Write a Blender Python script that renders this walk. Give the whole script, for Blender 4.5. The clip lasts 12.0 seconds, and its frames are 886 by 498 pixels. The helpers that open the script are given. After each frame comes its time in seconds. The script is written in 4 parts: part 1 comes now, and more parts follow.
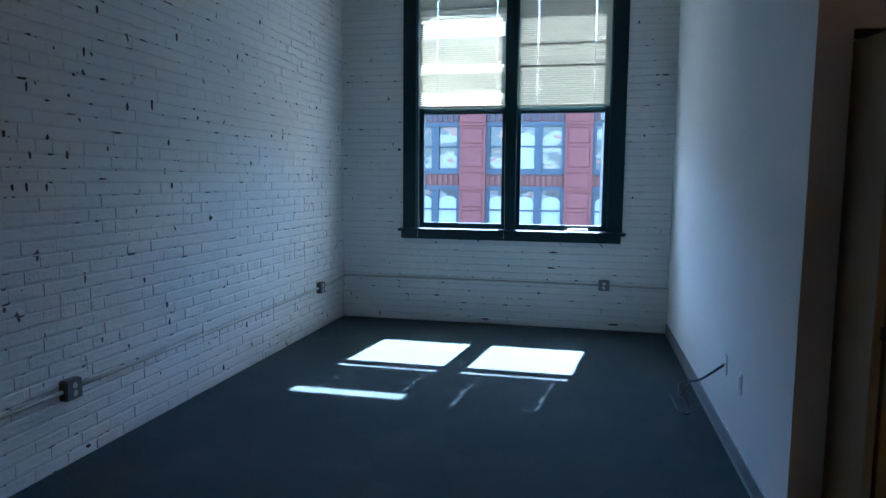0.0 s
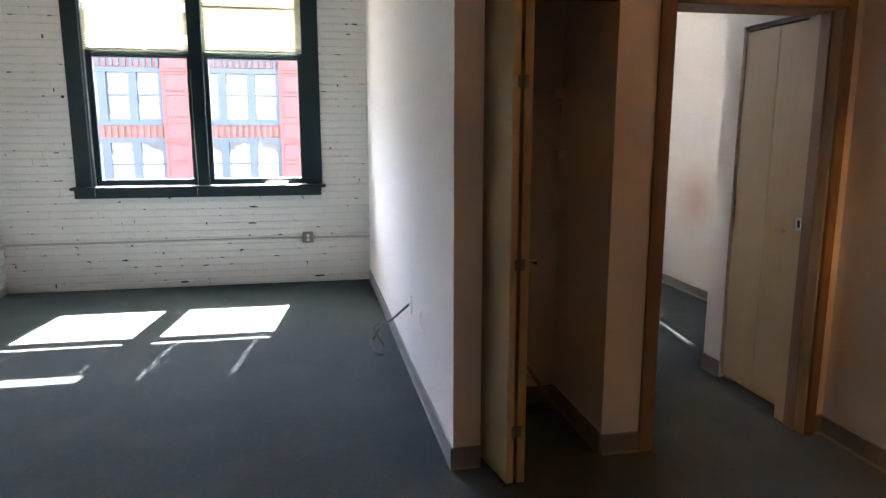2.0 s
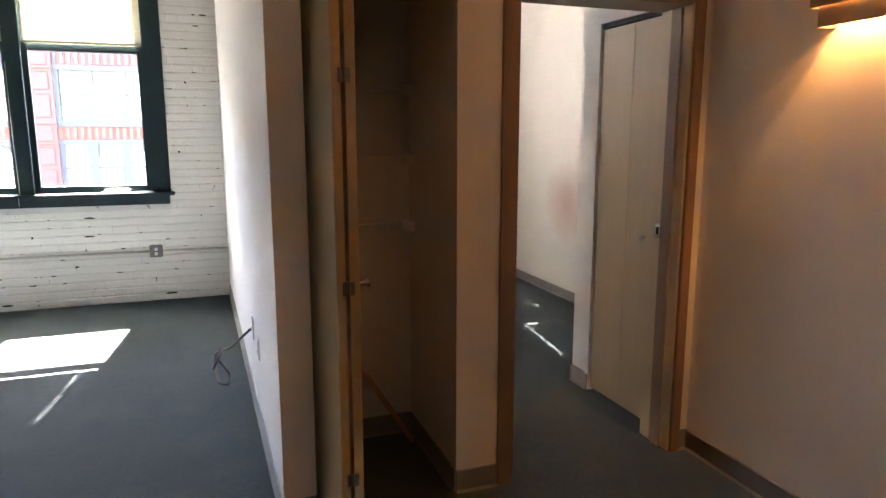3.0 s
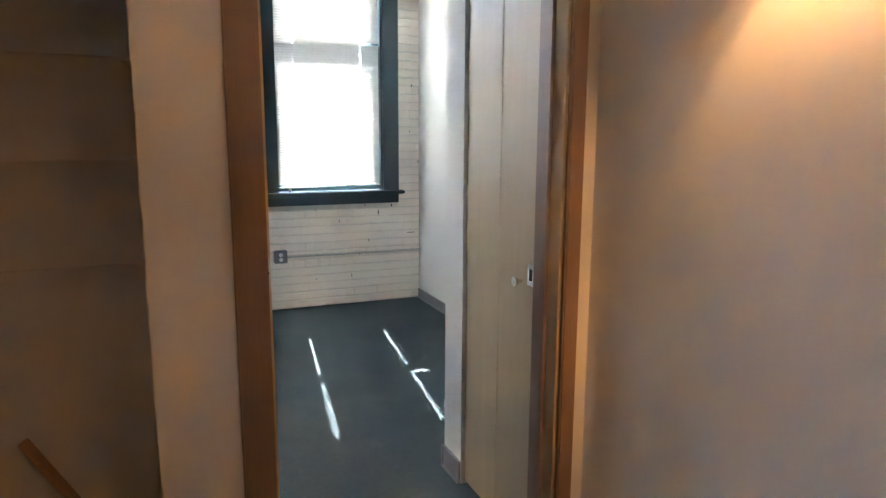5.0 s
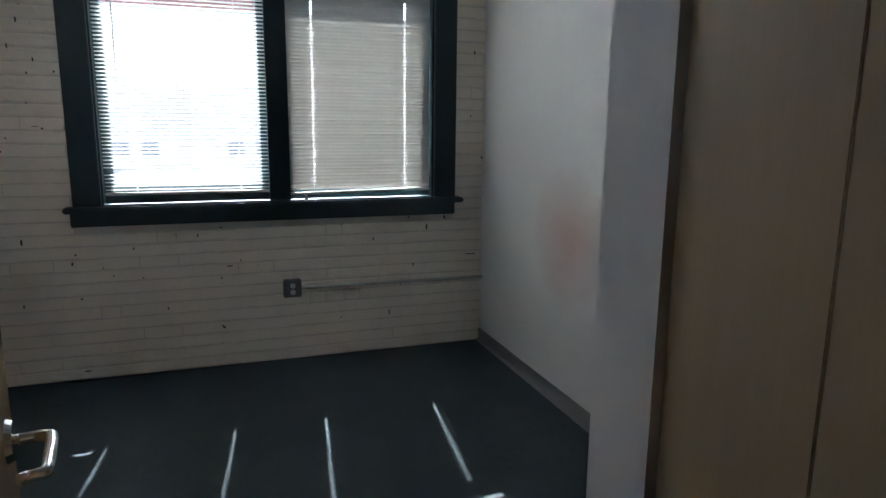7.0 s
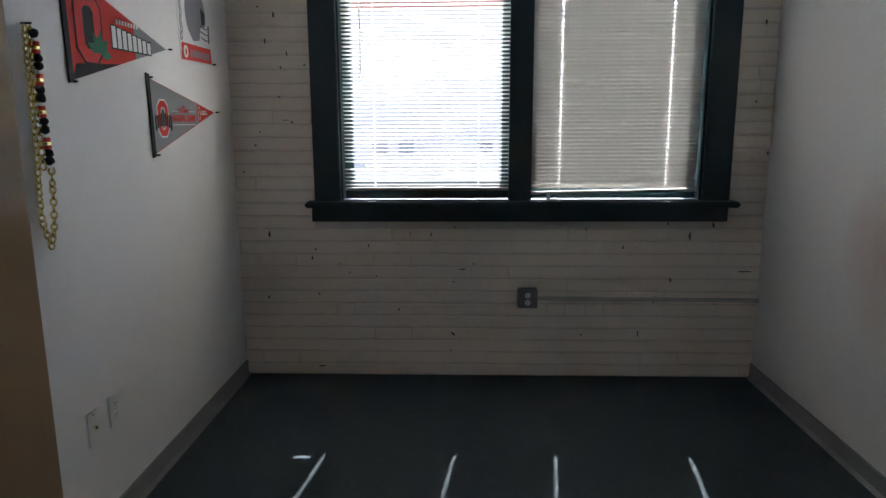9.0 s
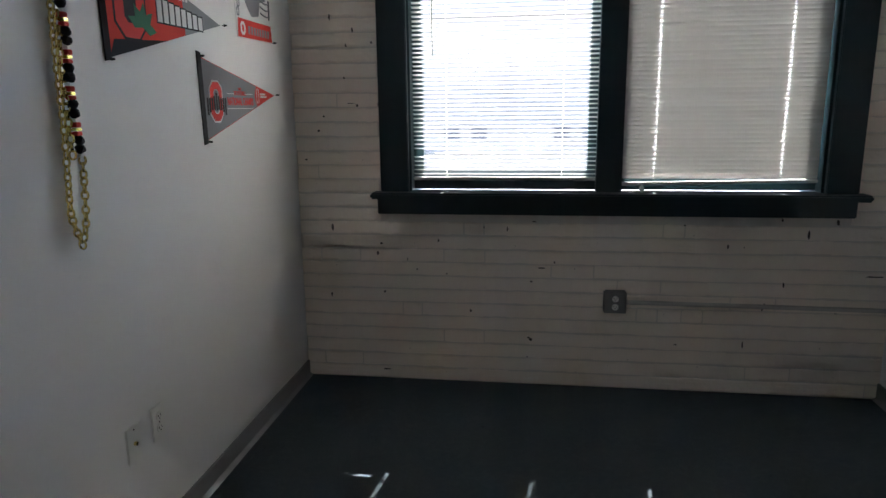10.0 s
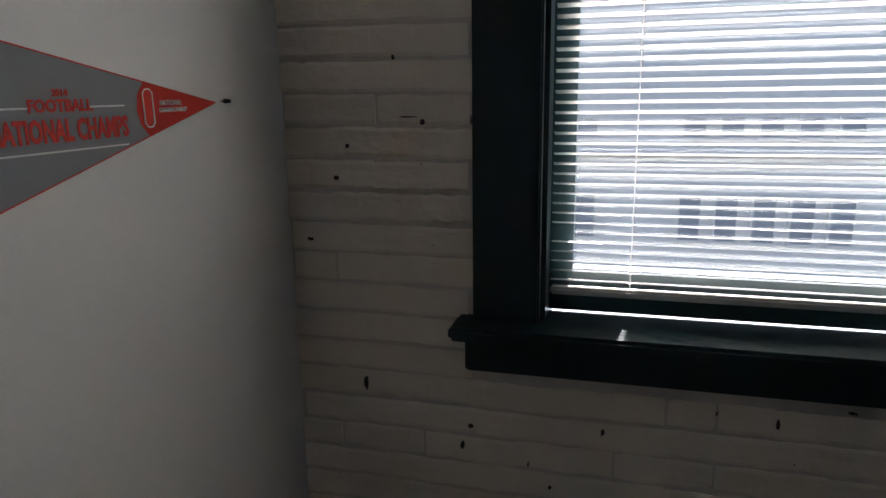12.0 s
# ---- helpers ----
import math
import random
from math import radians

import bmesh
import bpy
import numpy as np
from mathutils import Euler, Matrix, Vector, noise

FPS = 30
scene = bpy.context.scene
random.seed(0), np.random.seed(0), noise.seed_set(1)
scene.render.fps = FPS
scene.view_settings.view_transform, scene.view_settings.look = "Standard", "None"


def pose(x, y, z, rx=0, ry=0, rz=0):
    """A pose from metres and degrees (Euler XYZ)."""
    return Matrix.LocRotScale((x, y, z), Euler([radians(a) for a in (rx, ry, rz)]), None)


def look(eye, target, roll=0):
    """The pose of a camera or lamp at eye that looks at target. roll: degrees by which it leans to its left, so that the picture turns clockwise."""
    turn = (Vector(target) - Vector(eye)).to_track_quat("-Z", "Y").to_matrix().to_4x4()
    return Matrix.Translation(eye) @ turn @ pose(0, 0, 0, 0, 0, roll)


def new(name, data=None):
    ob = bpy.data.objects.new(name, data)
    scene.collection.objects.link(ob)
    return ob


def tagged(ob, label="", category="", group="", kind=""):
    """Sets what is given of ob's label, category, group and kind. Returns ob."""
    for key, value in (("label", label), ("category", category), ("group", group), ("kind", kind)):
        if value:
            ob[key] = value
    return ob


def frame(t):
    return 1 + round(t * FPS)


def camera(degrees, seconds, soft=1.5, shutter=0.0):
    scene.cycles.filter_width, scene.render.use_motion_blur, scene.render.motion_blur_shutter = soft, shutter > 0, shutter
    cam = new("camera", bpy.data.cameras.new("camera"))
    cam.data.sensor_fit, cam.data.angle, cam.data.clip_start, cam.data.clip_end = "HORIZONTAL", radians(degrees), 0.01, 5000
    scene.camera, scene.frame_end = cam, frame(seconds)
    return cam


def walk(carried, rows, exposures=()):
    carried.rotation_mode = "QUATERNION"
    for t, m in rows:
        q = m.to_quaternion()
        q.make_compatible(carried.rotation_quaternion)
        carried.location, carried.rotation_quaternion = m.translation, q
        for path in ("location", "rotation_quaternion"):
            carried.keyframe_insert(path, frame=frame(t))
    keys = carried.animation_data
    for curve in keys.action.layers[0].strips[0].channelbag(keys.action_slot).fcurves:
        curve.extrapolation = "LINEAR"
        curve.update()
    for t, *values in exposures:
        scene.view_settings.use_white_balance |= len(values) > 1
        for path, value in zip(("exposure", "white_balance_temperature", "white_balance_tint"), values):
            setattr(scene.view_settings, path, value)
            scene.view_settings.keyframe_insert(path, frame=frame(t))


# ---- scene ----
cam = camera(67.3, 12.0)
PATH = [
    (0, (0.396, 0.226, 1.491), (-0.034, 2.169, 1.284), 0.5),
    (0.5, (0.382, 0.219, 1.488), (0.076, 2.176, 1.214), 0.6),
    (1, (0.425, 0.23, 1.467), (0.204, 2.192, 1.153), 0.3),
    (1.5, (0.521, 0.283, 1.462), (0.574, 2.254, 1.128), 0.1),
    (2, (0.633, 0.305, 1.49), (1.004, 2.239, 1.143), 0.0),
    (2.5, (0.758, 0.403, 1.475), (1.308, 2.294, 1.128), -0.0),
    (3, (0.978, 0.601, 1.491), (1.644, 2.455, 1.149), 0.0),
    (3.5, (1.286, 0.777, 1.472), (2.04, 2.6, 1.145), 0.1),
    (3.7, (1.399, 0.838, 1.466), (2.165, 2.658, 1.15), 0.2),
    (5.3, (2.065, 1.667, 1.463), (2.825, 3.484, 1.119), 0.3),
    (5.5, (2.139, 1.842, 1.448), (2.895, 3.661, 1.102), 0.4),
    (6, (2.279, 2.278, 1.443), (3.024, 4.098, 1.088), 0.5),
    (6.5, (2.343, 2.663, 1.459), (3.0765, 4.482, 1.094), 0.8),
    (6.7, (2.36, 2.8, 1.465), (3.071, 4.627, 1.094), 0.8),
    (8.3, (2.457, 3.418, 1.394), (2.592, 5.38, 1.033), -0.1),
    (8.5, (2.454, 3.445, 1.392), (2.514, 5.411, 1.033), -0.1),
    (9, (2.48, 3.461, 1.395), (2.41, 5.424, 1.021), -0.3),
    (9.5, (2.49, 3.531, 1.381), (2.32, 5.484, 0.985), -0.5),
    (10, (2.434, 3.792, 1.382), (2.155, 5.728, 0.968), -0.7),
    (10.5, (2.349, 4.206, 1.365), (1.979, 6.124, 0.935), -0.7),
    (11, (2.254, 4.67, 1.384), (1.834, 6.576, 0.945), -1.0),
    (11.3, (2.182, 4.944, 1.363), (1.729, 6.851, 0.968), -1.2),
    (11.5, (2.13, 5.167, 1.418), (1.653, 7.055, 0.96), -1.1),
    (12, (1.966, 5.652, 1.46), (1.456, 7.53, 1.0), -0.9),
]
EXPOSURES = [(0, 4.05, 4600, 6), (0.5, 4.2, 5250, 9), (1, 4.4, 5500, 9), (1.5, 5.02, 6000, 9), (2, 5.63, 6900, 21), (2.5, 5.93, 7300, 22), (3, 6.12, 7400, 23), (3.5, 6.58, 7400, 23), (5.5, 6.68, 5600, 10), (6, 5.88, 5700, 10), (6.5, 4.98, 5700, 10), (8.5, 4.17, 6050, 15), (9.5, 4.27, 6050, 15), (10.5, 4.27, 6050, 15), (11, 3.97, 6150, 15), (12, 3.37, 6250, 16)]
walk(cam, [(t, look(eye, target, roll)) for t, eye, target, roll in PATH], EXPOSURES)

# ---- light ----
world = bpy.data.worlds.new("sky")
scene.world = world
world.use_nodes = True
wn = world.node_tree
sky = wn.nodes.new("ShaderNodeTexSky")
sky.sky_type = "NISHITA"
sky.sun_disc = False
SUN_TAN, SUN_SIDE = 1.19, 0.12
sky.sun_elevation = math.atan(SUN_TAN)
sky.sun_rotation = math.atan(SUN_SIDE)
wn.links.new(sky.outputs[0], wn.nodes["Background"].inputs[0])
wn.nodes["Background"].inputs[1].default_value = 0.1
sun = new("sun", bpy.data.lights.new("sun", "SUN"))
sun.data.energy, sun.data.angle, sun.data.color = 5.0, radians(0.5), (1.0, 0.96, 0.9)
sun.matrix_world = look((2.4, 20, 23.8), (0, 0, 0))

# ---- materials ----


def srgb(h):
    c = [int(h[i:i + 2], 16) / 255 for i in (0, 2, 4)]
    return tuple(v / 12.92 if v <= 0.04045 else ((v + 0.055) / 1.055) ** 2.4 for v in c) + (1,)


class Mat:
    """A node material: two scales of colour variation, bump, and optional dark chips."""

    def __init__(self, name, colour, rough=0.6, metal=0.0, vary=0.12, coarse=1.5, fine=60.0, bump=0.0, bump_scale=None, stretch=(1, 1, 1), spec=0.5, rand=0.0, coord="Object"):
        self.m = bpy.data.materials.new(name)
        self.m.use_nodes = True
        self.t = self.m.node_tree
        self.b = self.t.nodes["Principled BSDF"]
        self.b.inputs["Roughness"].default_value = rough
        self.b.inputs["Metallic"].default_value = metal
        self.b.inputs["Specular IOR Level"].default_value = spec
        tc = self.node("ShaderNodeTexCoord")
        mp = self.node("ShaderNodeMapping")
        mp.inputs["Scale"].default_value = stretch
        self.link(tc.outputs[coord], mp.inputs[0])
        self.co = mp.outputs[0]
        a = self.noise(coarse, 5)
        f = self.noise(fine, 3)
        s = self.math("ADD", self.math("MULTIPLY", a, vary * 1.6), self.math("MULTIPLY", f, vary))
        s = self.math("ADD", s, 1 - vary * 1.3)
        if rand:
            oi = self.node("ShaderNodeObjectInfo")
            s = self.math("ADD", s, self.math("MULTIPLY", self.math("SUBTRACT", oi.outputs["Random"], 0.5), rand))
        mul = self.node("ShaderNodeVectorMath")
        mul.operation = "SCALE"
        mul.inputs[0].default_value = colour[:3]
        self.link(s, mul.inputs["Scale"])
        self.colour = mul.outputs[0]
        self.link(self.colour, self.b.inputs["Base Color"])
        if bump:
            self.height = self.noise(bump_scale or fine, 4)
            bp = self.node("ShaderNodeBump")
            bp.inputs["Strength"].default_value = 1.0
            bp.inputs["Distance"].default_value = bump
            self.link(self.height, bp.inputs["Height"])
            self.link(bp.outputs[0], self.b.inputs["Normal"])

    def node(self, kind):
        return self.t.nodes.new(kind)

    def link(self, a, b):
        self.t.links.new(a, b)

    def noise(self, scale, detail, co=None):
        n = self.node("ShaderNodeTexNoise")
        n.inputs["Scale"].default_value = scale
        n.inputs["Detail"].default_value = detail
        self.link(co or self.co, n.inputs["Vector"])
        return n.outputs["Fac"]

    def math(self, op, a, b):
        n = self.node("ShaderNodeMath")
        n.operation = op
        for i, v in enumerate((a, b)):
            if isinstance(v, (int, float)):
                n.inputs[i].default_value = v
            else:
                self.link(v, n.inputs[i])
        return n.outputs[0]

    def blend(self, fac, colour):
        """Lay another colour over the base where fac is high."""
        mx = self.node("ShaderNodeMix")
        mx.data_type = "RGBA"
        self.link(fac, mx.inputs["Factor"])
        self.link(self.colour, mx.inputs["A"])
        mx.inputs["B"].default_value = colour
        self.colour = mx.outputs["Result"]
        self.link(self.colour, self.b.inputs["Base Color"])

    def ramp(self, v, lo, hi):
        n = self.node("ShaderNodeMapRange")
        n.inputs["From Min"].default_value, n.inputs["From Max"].default_value = lo, hi
        self.link(v, n.inputs["Value"])
        return n.outputs[0]

    def mapped(self, scale):
        mp = self.node("ShaderNodeMapping")
        mp.inputs["Scale"].default_value = scale
        tc = self.node("ShaderNodeTexCoord")
        self.link(tc.outputs["Object"], mp.inputs[0])
        return mp.outputs[0]


def brick_paint(name, colour, grime, nicked):
    m = Mat(name, colour, 0.55, vary=0.07, coarse=2.0, fine=40, bump=0.0, rand=0.03)
    geo = m.node("ShaderNodeNewGeometry")
    runs = m.node("ShaderNodeVectorMath")
    runs.operation = "MULTIPLY"
    runs.inputs[1].default_value = (0.3, 0.3, 1.3)
    m.link(geo.outputs["Position"], runs.inputs[0])
    lumps = m.math("ADD", m.noise(14, 4, runs.outputs[0]), m.math("MULTIPLY", m.noise(48, 3, geo.outputs["Position"]), 0.35))
    bp = m.node("ShaderNodeBump")
    bp.inputs["Strength"].default_value = 1.0
    bp.inputs["Distance"].default_value = 0.009
    m.link(lumps, bp.inputs["Height"])
    m.link(bp.outputs[0], m.b.inputs["Normal"])
    flat = m.node("ShaderNodeVectorMath")
    flat.operation = "MULTIPLY"
    flat.inputs[1].default_value = (1.0, 1.0, 0.5)
    m.link(geo.outputs["Position"], flat.inputs[0])
    chips = m.ramp(m.noise(21, 2, flat.outputs[0]), nicked, nicked + 0.02)
    m.blend(chips, (0.10, 0.085, 0.07, 1))
    specks = m.ramp(m.noise(75, 2, geo.outputs["Position"]), 0.755, 0.775)
    m.blend(specks, (0.12, 0.10, 0.08, 1))
    stain = m.math("MULTIPLY", m.ramp(m.noise(1.3, 4, geo.outputs["Position"]), 0.56, 0.75), grime)
    m.blend(stain, (0.50, 0.36, 0.28, 1))
    return m.m


BRICK_WHITE = brick_paint("white_painted_brick", (0.76, 0.755, 0.73), 0.15, 0.715)
BRICK_CREAM = brick_paint("cream_painted_brick", (0.85, 0.77, 0.655), 0.4, 0.74)


def mortar(name, colour, hollow):
    m = Mat(name, colour, 0.8, vary=0.12, coarse=3, fine=50, bump=0.003)
    voids = m.ramp(m.noise(13, 3), hollow, hollow + 0.04)
    m.blend(voids, (0.06, 0.055, 0.05, 1))
    return m.m


MORTAR_WHITE = mortar("painted_mortar", (0.66, 0.655, 0.64), 0.61)
MORTAR_CREAM = mortar("cream_mortar", (0.68, 0.63, 0.55), 0.70)
BARE_BRICK = Mat("bare_dirty_brick", (0.06, 0.05, 0.045), 0.9, vary=0.3, coarse=20, fine=120, bump=0.001).m
DRYWALL = Mat("white_drywall", (0.79, 0.78, 0.76), 0.75, vary=0.03, coarse=0.9, fine=90, bump=0.0002, bump_scale=120)
STAINED = Mat("stained_drywall", (0.79, 0.78, 0.76), 0.75, vary=0.03, coarse=0.9, fine=90, bump=0.0002, bump_scale=120)
_g = STAINED.node("ShaderNodeNewGeometry")
_d = STAINED.node("ShaderNodeVectorMath")
_d.operation = "DISTANCE"
STAINED.link(_g.outputs["Position"], _d.inputs[0])
_d.inputs[1].default_value = (4.05, 5.86, 0.88)
STAINED.blend(STAINED.math("MULTIPLY", STAINED.ramp(STAINED.math("ADD", _d.outputs["Value"], STAINED.math("MULTIPLY", STAINED.noise(4, 3), 0.14)), 0.46, 0.12), 0.55), (0.52, 0.24, 0.18, 1))
STAINED, DRYWALL = STAINED.m, DRYWALL.m
CEIL = Mat("ceiling_paint", (0.64, 0.63, 0.61), 0.85, vary=0.06, bump=0.001).m
_c = Mat("dark_carpet", (0.051, 0.069, 0.073), 0.95, vary=0.34, coarse=1.1, fine=420, bump=0.006, bump_scale=380, spec=0.15)
_c.blend(_c.math("MULTIPLY", _c.ramp(_c.noise(2.6, 6), 0.5, 0.72), 0.5), (0.09, 0.105, 0.105, 1))
_c.blend(_c.ramp(_c.noise(11, 2), 0.77, 0.79), (0.012, 0.012, 0.012, 1))
_c.blend(_c.math("MULTIPLY", _c.ramp(_c.noise(38, 5), 0.5, 0.72), 0.45), (0.095, 0.115, 0.118, 1))
_c.b.inputs["Sheen Weight"].default_value, _c.b.inputs["Sheen Roughness"].default_value = 0.1, 0.5
_c.b.inputs["Sheen Tint"].default_value = (0.6, 0.8, 1.0, 1)
CARPET = _c.m
BASE = Mat("grey_rubber_base", (0.22, 0.225, 0.225), 0.5, vary=0.12, coarse=4, fine=70, bump=0.0005).m
GREEN = Mat("dark_green_paint", (0.006, 0.024, 0.031), 0.4, vary=0.2, coarse=5, fine=40, bump=0.0012, bump_scale=25).m
OAK = Mat("stained_wood", (0.26, 0.175, 0.12), 0.42, vary=0.25, coarse=2, fine=14, stretch=(14, 14, 1.0), bump=0.0006).m
TAN = Mat("tan_door_veneer", (0.52, 0.40, 0.24), 0.4, vary=0.10, coarse=1.5, fine=12, stretch=(16, 16, 1.0), bump=0.0003).m
VARNISH = Mat("varnished_door", (0.46, 0.32, 0.18), 0.16, vary=0.10, coarse=1.5, fine=12, stretch=(16, 16, 1.0), bump=0.0001).m
DARKGAP = Mat("dark_track_metal", (0.03, 0.028, 0.026), 0.5, metal=0.6).m
CHROME = Mat("satin_chrome", (0.72, 0.70, 0.66), 0.18, metal=1.0, vary=0.05).m
BRASS = Mat("gilt_plastic", (0.78, 0.62, 0.22), 0.22, metal=1.0, vary=0.08).m
GALV = Mat("galvanised_steel", (0.20, 0.20, 0.20), 0.45, metal=0.7, vary=0.2, fine=25, bump=0.0006).m
CONDUIT = Mat("painted_conduit", (0.50, 0.48, 0.43), 0.5, vary=0.15, fine=30, bump=0.0004).m
PLASTIC = Mat("white_plastic", (0.78, 0.77, 0.73), 0.35, vary=0.03).m
SLOT = Mat("black_slot", (0.02, 0.02, 0.02), 0.6, vary=0.1).m
CORD = Mat("white_cord", (0.72, 0.71, 0.66), 0.8, vary=0.1).m
CABLE = Mat("black_cable", (0.03, 0.032, 0.045), 0.45, vary=0.1).m
STEEL = Mat("sconce_metal", (0.42, 0.36, 0.30), 0.3, metal=1.0, vary=0.1, fine=40).m
WOODBARE = Mat("bare_wood", (0.42, 0.25, 0.13), 0.6, vary=0.25, stretch=(3, 3, 3), fine=30).m
FELT_RED = Mat("red_felt", (0.60, 0.045, 0.03), 0.9, vary=0.1, fine=500, bump=0.0004).m
FELT_GREY = Mat("grey_felt", (0.25, 0.26, 0.27), 0.9, vary=0.1, fine=500, bump=0.0004).m
FELT_BLACK = Mat("black_felt", (0.018, 0.018, 0.02), 0.85, vary=0.15, fine=500, bump=0.0004).m
INK_WHITE = Mat("white_print", (0.75, 0.75, 0.74), 0.8, vary=0.05).m
INK_RED = Mat("red_print", (0.62, 0.04, 0.03), 0.8, vary=0.06).m
INK_BLACK = Mat("black_print", (0.02, 0.02, 0.022), 0.8, vary=0.06).m
INK_GREEN = Mat("green_print", (0.03, 0.16, 0.08), 0.8, vary=0.1).m
INK_GREY = Mat("grey_print", (0.22, 0.23, 0.25), 0.7, vary=0.1).m
RED_STONE = Mat("red_terracotta", (0.21, 0.07, 0.058), 0.85, vary=0.2, coarse=0.4, fine=6, bump=0.01).m
RED_BRICK = Mat("red_brickwork", (0.21, 0.09, 0.068), 0.9, vary=0.25, coarse=0.5, fine=9, bump=0.01).m
BLUE_STEEL = Mat("blue_painted_steel", (0.052, 0.062, 0.078), 0.5, vary=0.15, coarse=0.6, fine=5).m
PALE_STONE = Mat("pale_render", (0.19, 0.188, 0.185), 0.85, vary=0.12, coarse=0.3, fine=4).m
_w = Mat("far_glass_painted_reflections", (0.07, 0.072, 0.075), 0.12, vary=0.3, coarse=0.7, fine=3, spec=0.5, stretch=(1, 1, 2.2))
# pale patches: blinds and bright reflections put into the pane colour
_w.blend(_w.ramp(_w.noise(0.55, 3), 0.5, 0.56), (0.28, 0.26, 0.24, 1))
# brick-red patches: mirrored buildings painted into the pane colour
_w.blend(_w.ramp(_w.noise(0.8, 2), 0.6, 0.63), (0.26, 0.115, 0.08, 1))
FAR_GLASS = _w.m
SHADE_WHITE = Mat("white_roller_blind", (0.46, 0.45, 0.42), 0.8, vary=0.06).m
ROOFING = Mat("roof_felt", (0.16, 0.16, 0.17), 0.9, vary=0.2, coarse=0.3, fine=3).m
ASPHALT = Mat("asphalt", (0.05, 0.05, 0.052), 0.9, vary=0.25, coarse=0.2, fine=8).m


def slat_material(name, colour, through_light):
    m = Mat(name, colour, 0.45, vary=0.05, coarse=2, fine=20, rand=0.06)
    tr = m.node("ShaderNodeBsdfTranslucent")
    tr.inputs[0].default_value = colour + (1,)
    mx = m.node("ShaderNodeMixShader")
    mx.inputs[0].default_value = through_light
    m.link(m.b.outputs[0], mx.inputs[1])
    m.link(tr.outputs[0], mx.inputs[2])
    m.link(mx.outputs[0], m.t.nodes["Material Output"].inputs[0])
    return m.m


SLAT_CREAM = slat_material("cream_vinyl_slat", (0.70, 0.65, 0.51), 0.026)
SLAT_WHITE = slat_material("white_vinyl_slat", (0.57, 0.56, 0.525), 0.0018)


def glass_material():
    m = bpy.data.materials.new("window_glass")
    m.use_nodes = True
    t = m.node_tree
    out = t.nodes["Material Output"]
    tr, gl, mx, fr = (t.nodes.new("ShaderNode" + k) for k in ("BsdfTransparent", "BsdfGlossy", "MixShader", "Fresnel"))
    tr.inputs[0].default_value = (0.95, 0.97, 0.96, 1)
    gl.inputs["Roughness"].default_value = 0.02
    fr.inputs[0].default_value = 1.45
    t.links.new(fr.outputs[0], mx.inputs[0])
    t.links.new(tr.outputs[0], mx.inputs[1])
    t.links.new(gl.outputs[0], mx.inputs[2])
    t.links.new(mx.outputs[0], out.inputs[0])
    return m


GLASS = glass_material()


def glow(name, colour, strength):
    m = bpy.data.materials.new(name)
    m.use_nodes = True
    b = m.node_tree.nodes["Principled BSDF"]
    b.inputs["Emission Color"].default_value = colour + (1,)
    b.inputs["Emission Strength"].default_value = strength
    return m


BULB = glow("warm_bulb", (1.0, 0.55, 0.2), 4.0)

# ---- builders ----
ORIGIN = {}


def thing(name, at, label, category, group="", kind=""):
    ob = new(name)
    ob.location = at
    ob.empty_display_size = 0.1
    ORIGIN[ob.name] = Vector(at)
    return tagged(ob, label, category, group, kind)


def finish(name, bm, material, at=(0, 0, 0), smooth=False):
    bmesh.ops.recalc_face_normals(bm, faces=bm.faces)
    bm.transform(Matrix.Translation(-Vector(at)))
    me = bpy.data.meshes.new(name)
    bm.to_mesh(me)
    bm.free()
    me.materials.append(material)
    if smooth:
        me.polygons.foreach_set("use_smooth", [True] * len(me.polygons))
    return me


def part(name, bm, material, parent, label="", smooth=False):
    at = ORIGIN[parent.name]
    ob = new(name, finish(name, bm, material, at, smooth))
    ob.parent = parent
    ORIGIN[ob.name] = at
    return tagged(ob, label)


def whole(name, bm, material, label, category, kind="", group="", at=(0, 0, 0), smooth=False):
    ob = new(name, finish(name, bm, material, at, smooth))
    ob.location = at
    ORIGIN[ob.name] = Vector(at)
    return tagged(ob, label, category, group, kind)


def add_box(bm, x0, x1, y0, y1, z0, z1, bevel=0.0):
    r = bmesh.ops.create_cube(bm, size=1.0)
    vs = r["verts"]
    for v in vs:
        v.co = Vector((x0 + (v.co.x + 0.5) * (x1 - x0), y0 + (v.co.y + 0.5) * (y1 - y0), z0 + (v.co.z + 0.5) * (z1 - z0)))
    if bevel:
        es = list({e for v in vs for e in v.link_edges})
        bmesh.ops.bevel(bm, geom=es, offset=bevel, segments=2, affect="EDGES", clamp_overlap=True)
    return bm


def box(x0, x1, y0, y1, z0, z1, bevel=0.0):
    return add_box(bmesh.new(), x0, x1, y0, y1, z0, z1, bevel)


def boxes(rows, bevel=0.0):
    bm = bmesh.new()
    for r in rows:
        add_box(bm, *r, bevel)
    return bm


def add_cyl(bm, a, b, r0, r1=None, seg=16):
    a, b = Vector(a), Vector(b)
    d = b - a
    m = Matrix.Translation((a + b) / 2) @ d.to_track_quat("Z", "Y").to_matrix().to_4x4()
    bmesh.ops.create_cone(bm, cap_ends=True, segments=seg, radius1=r0, radius2=r0 if r1 is None else r1, depth=d.length, matrix=m)
    return bm


def cyl(a, b, r0, r1=None, seg=16):
    return add_cyl(bmesh.new(), a, b, r0, r1, seg)


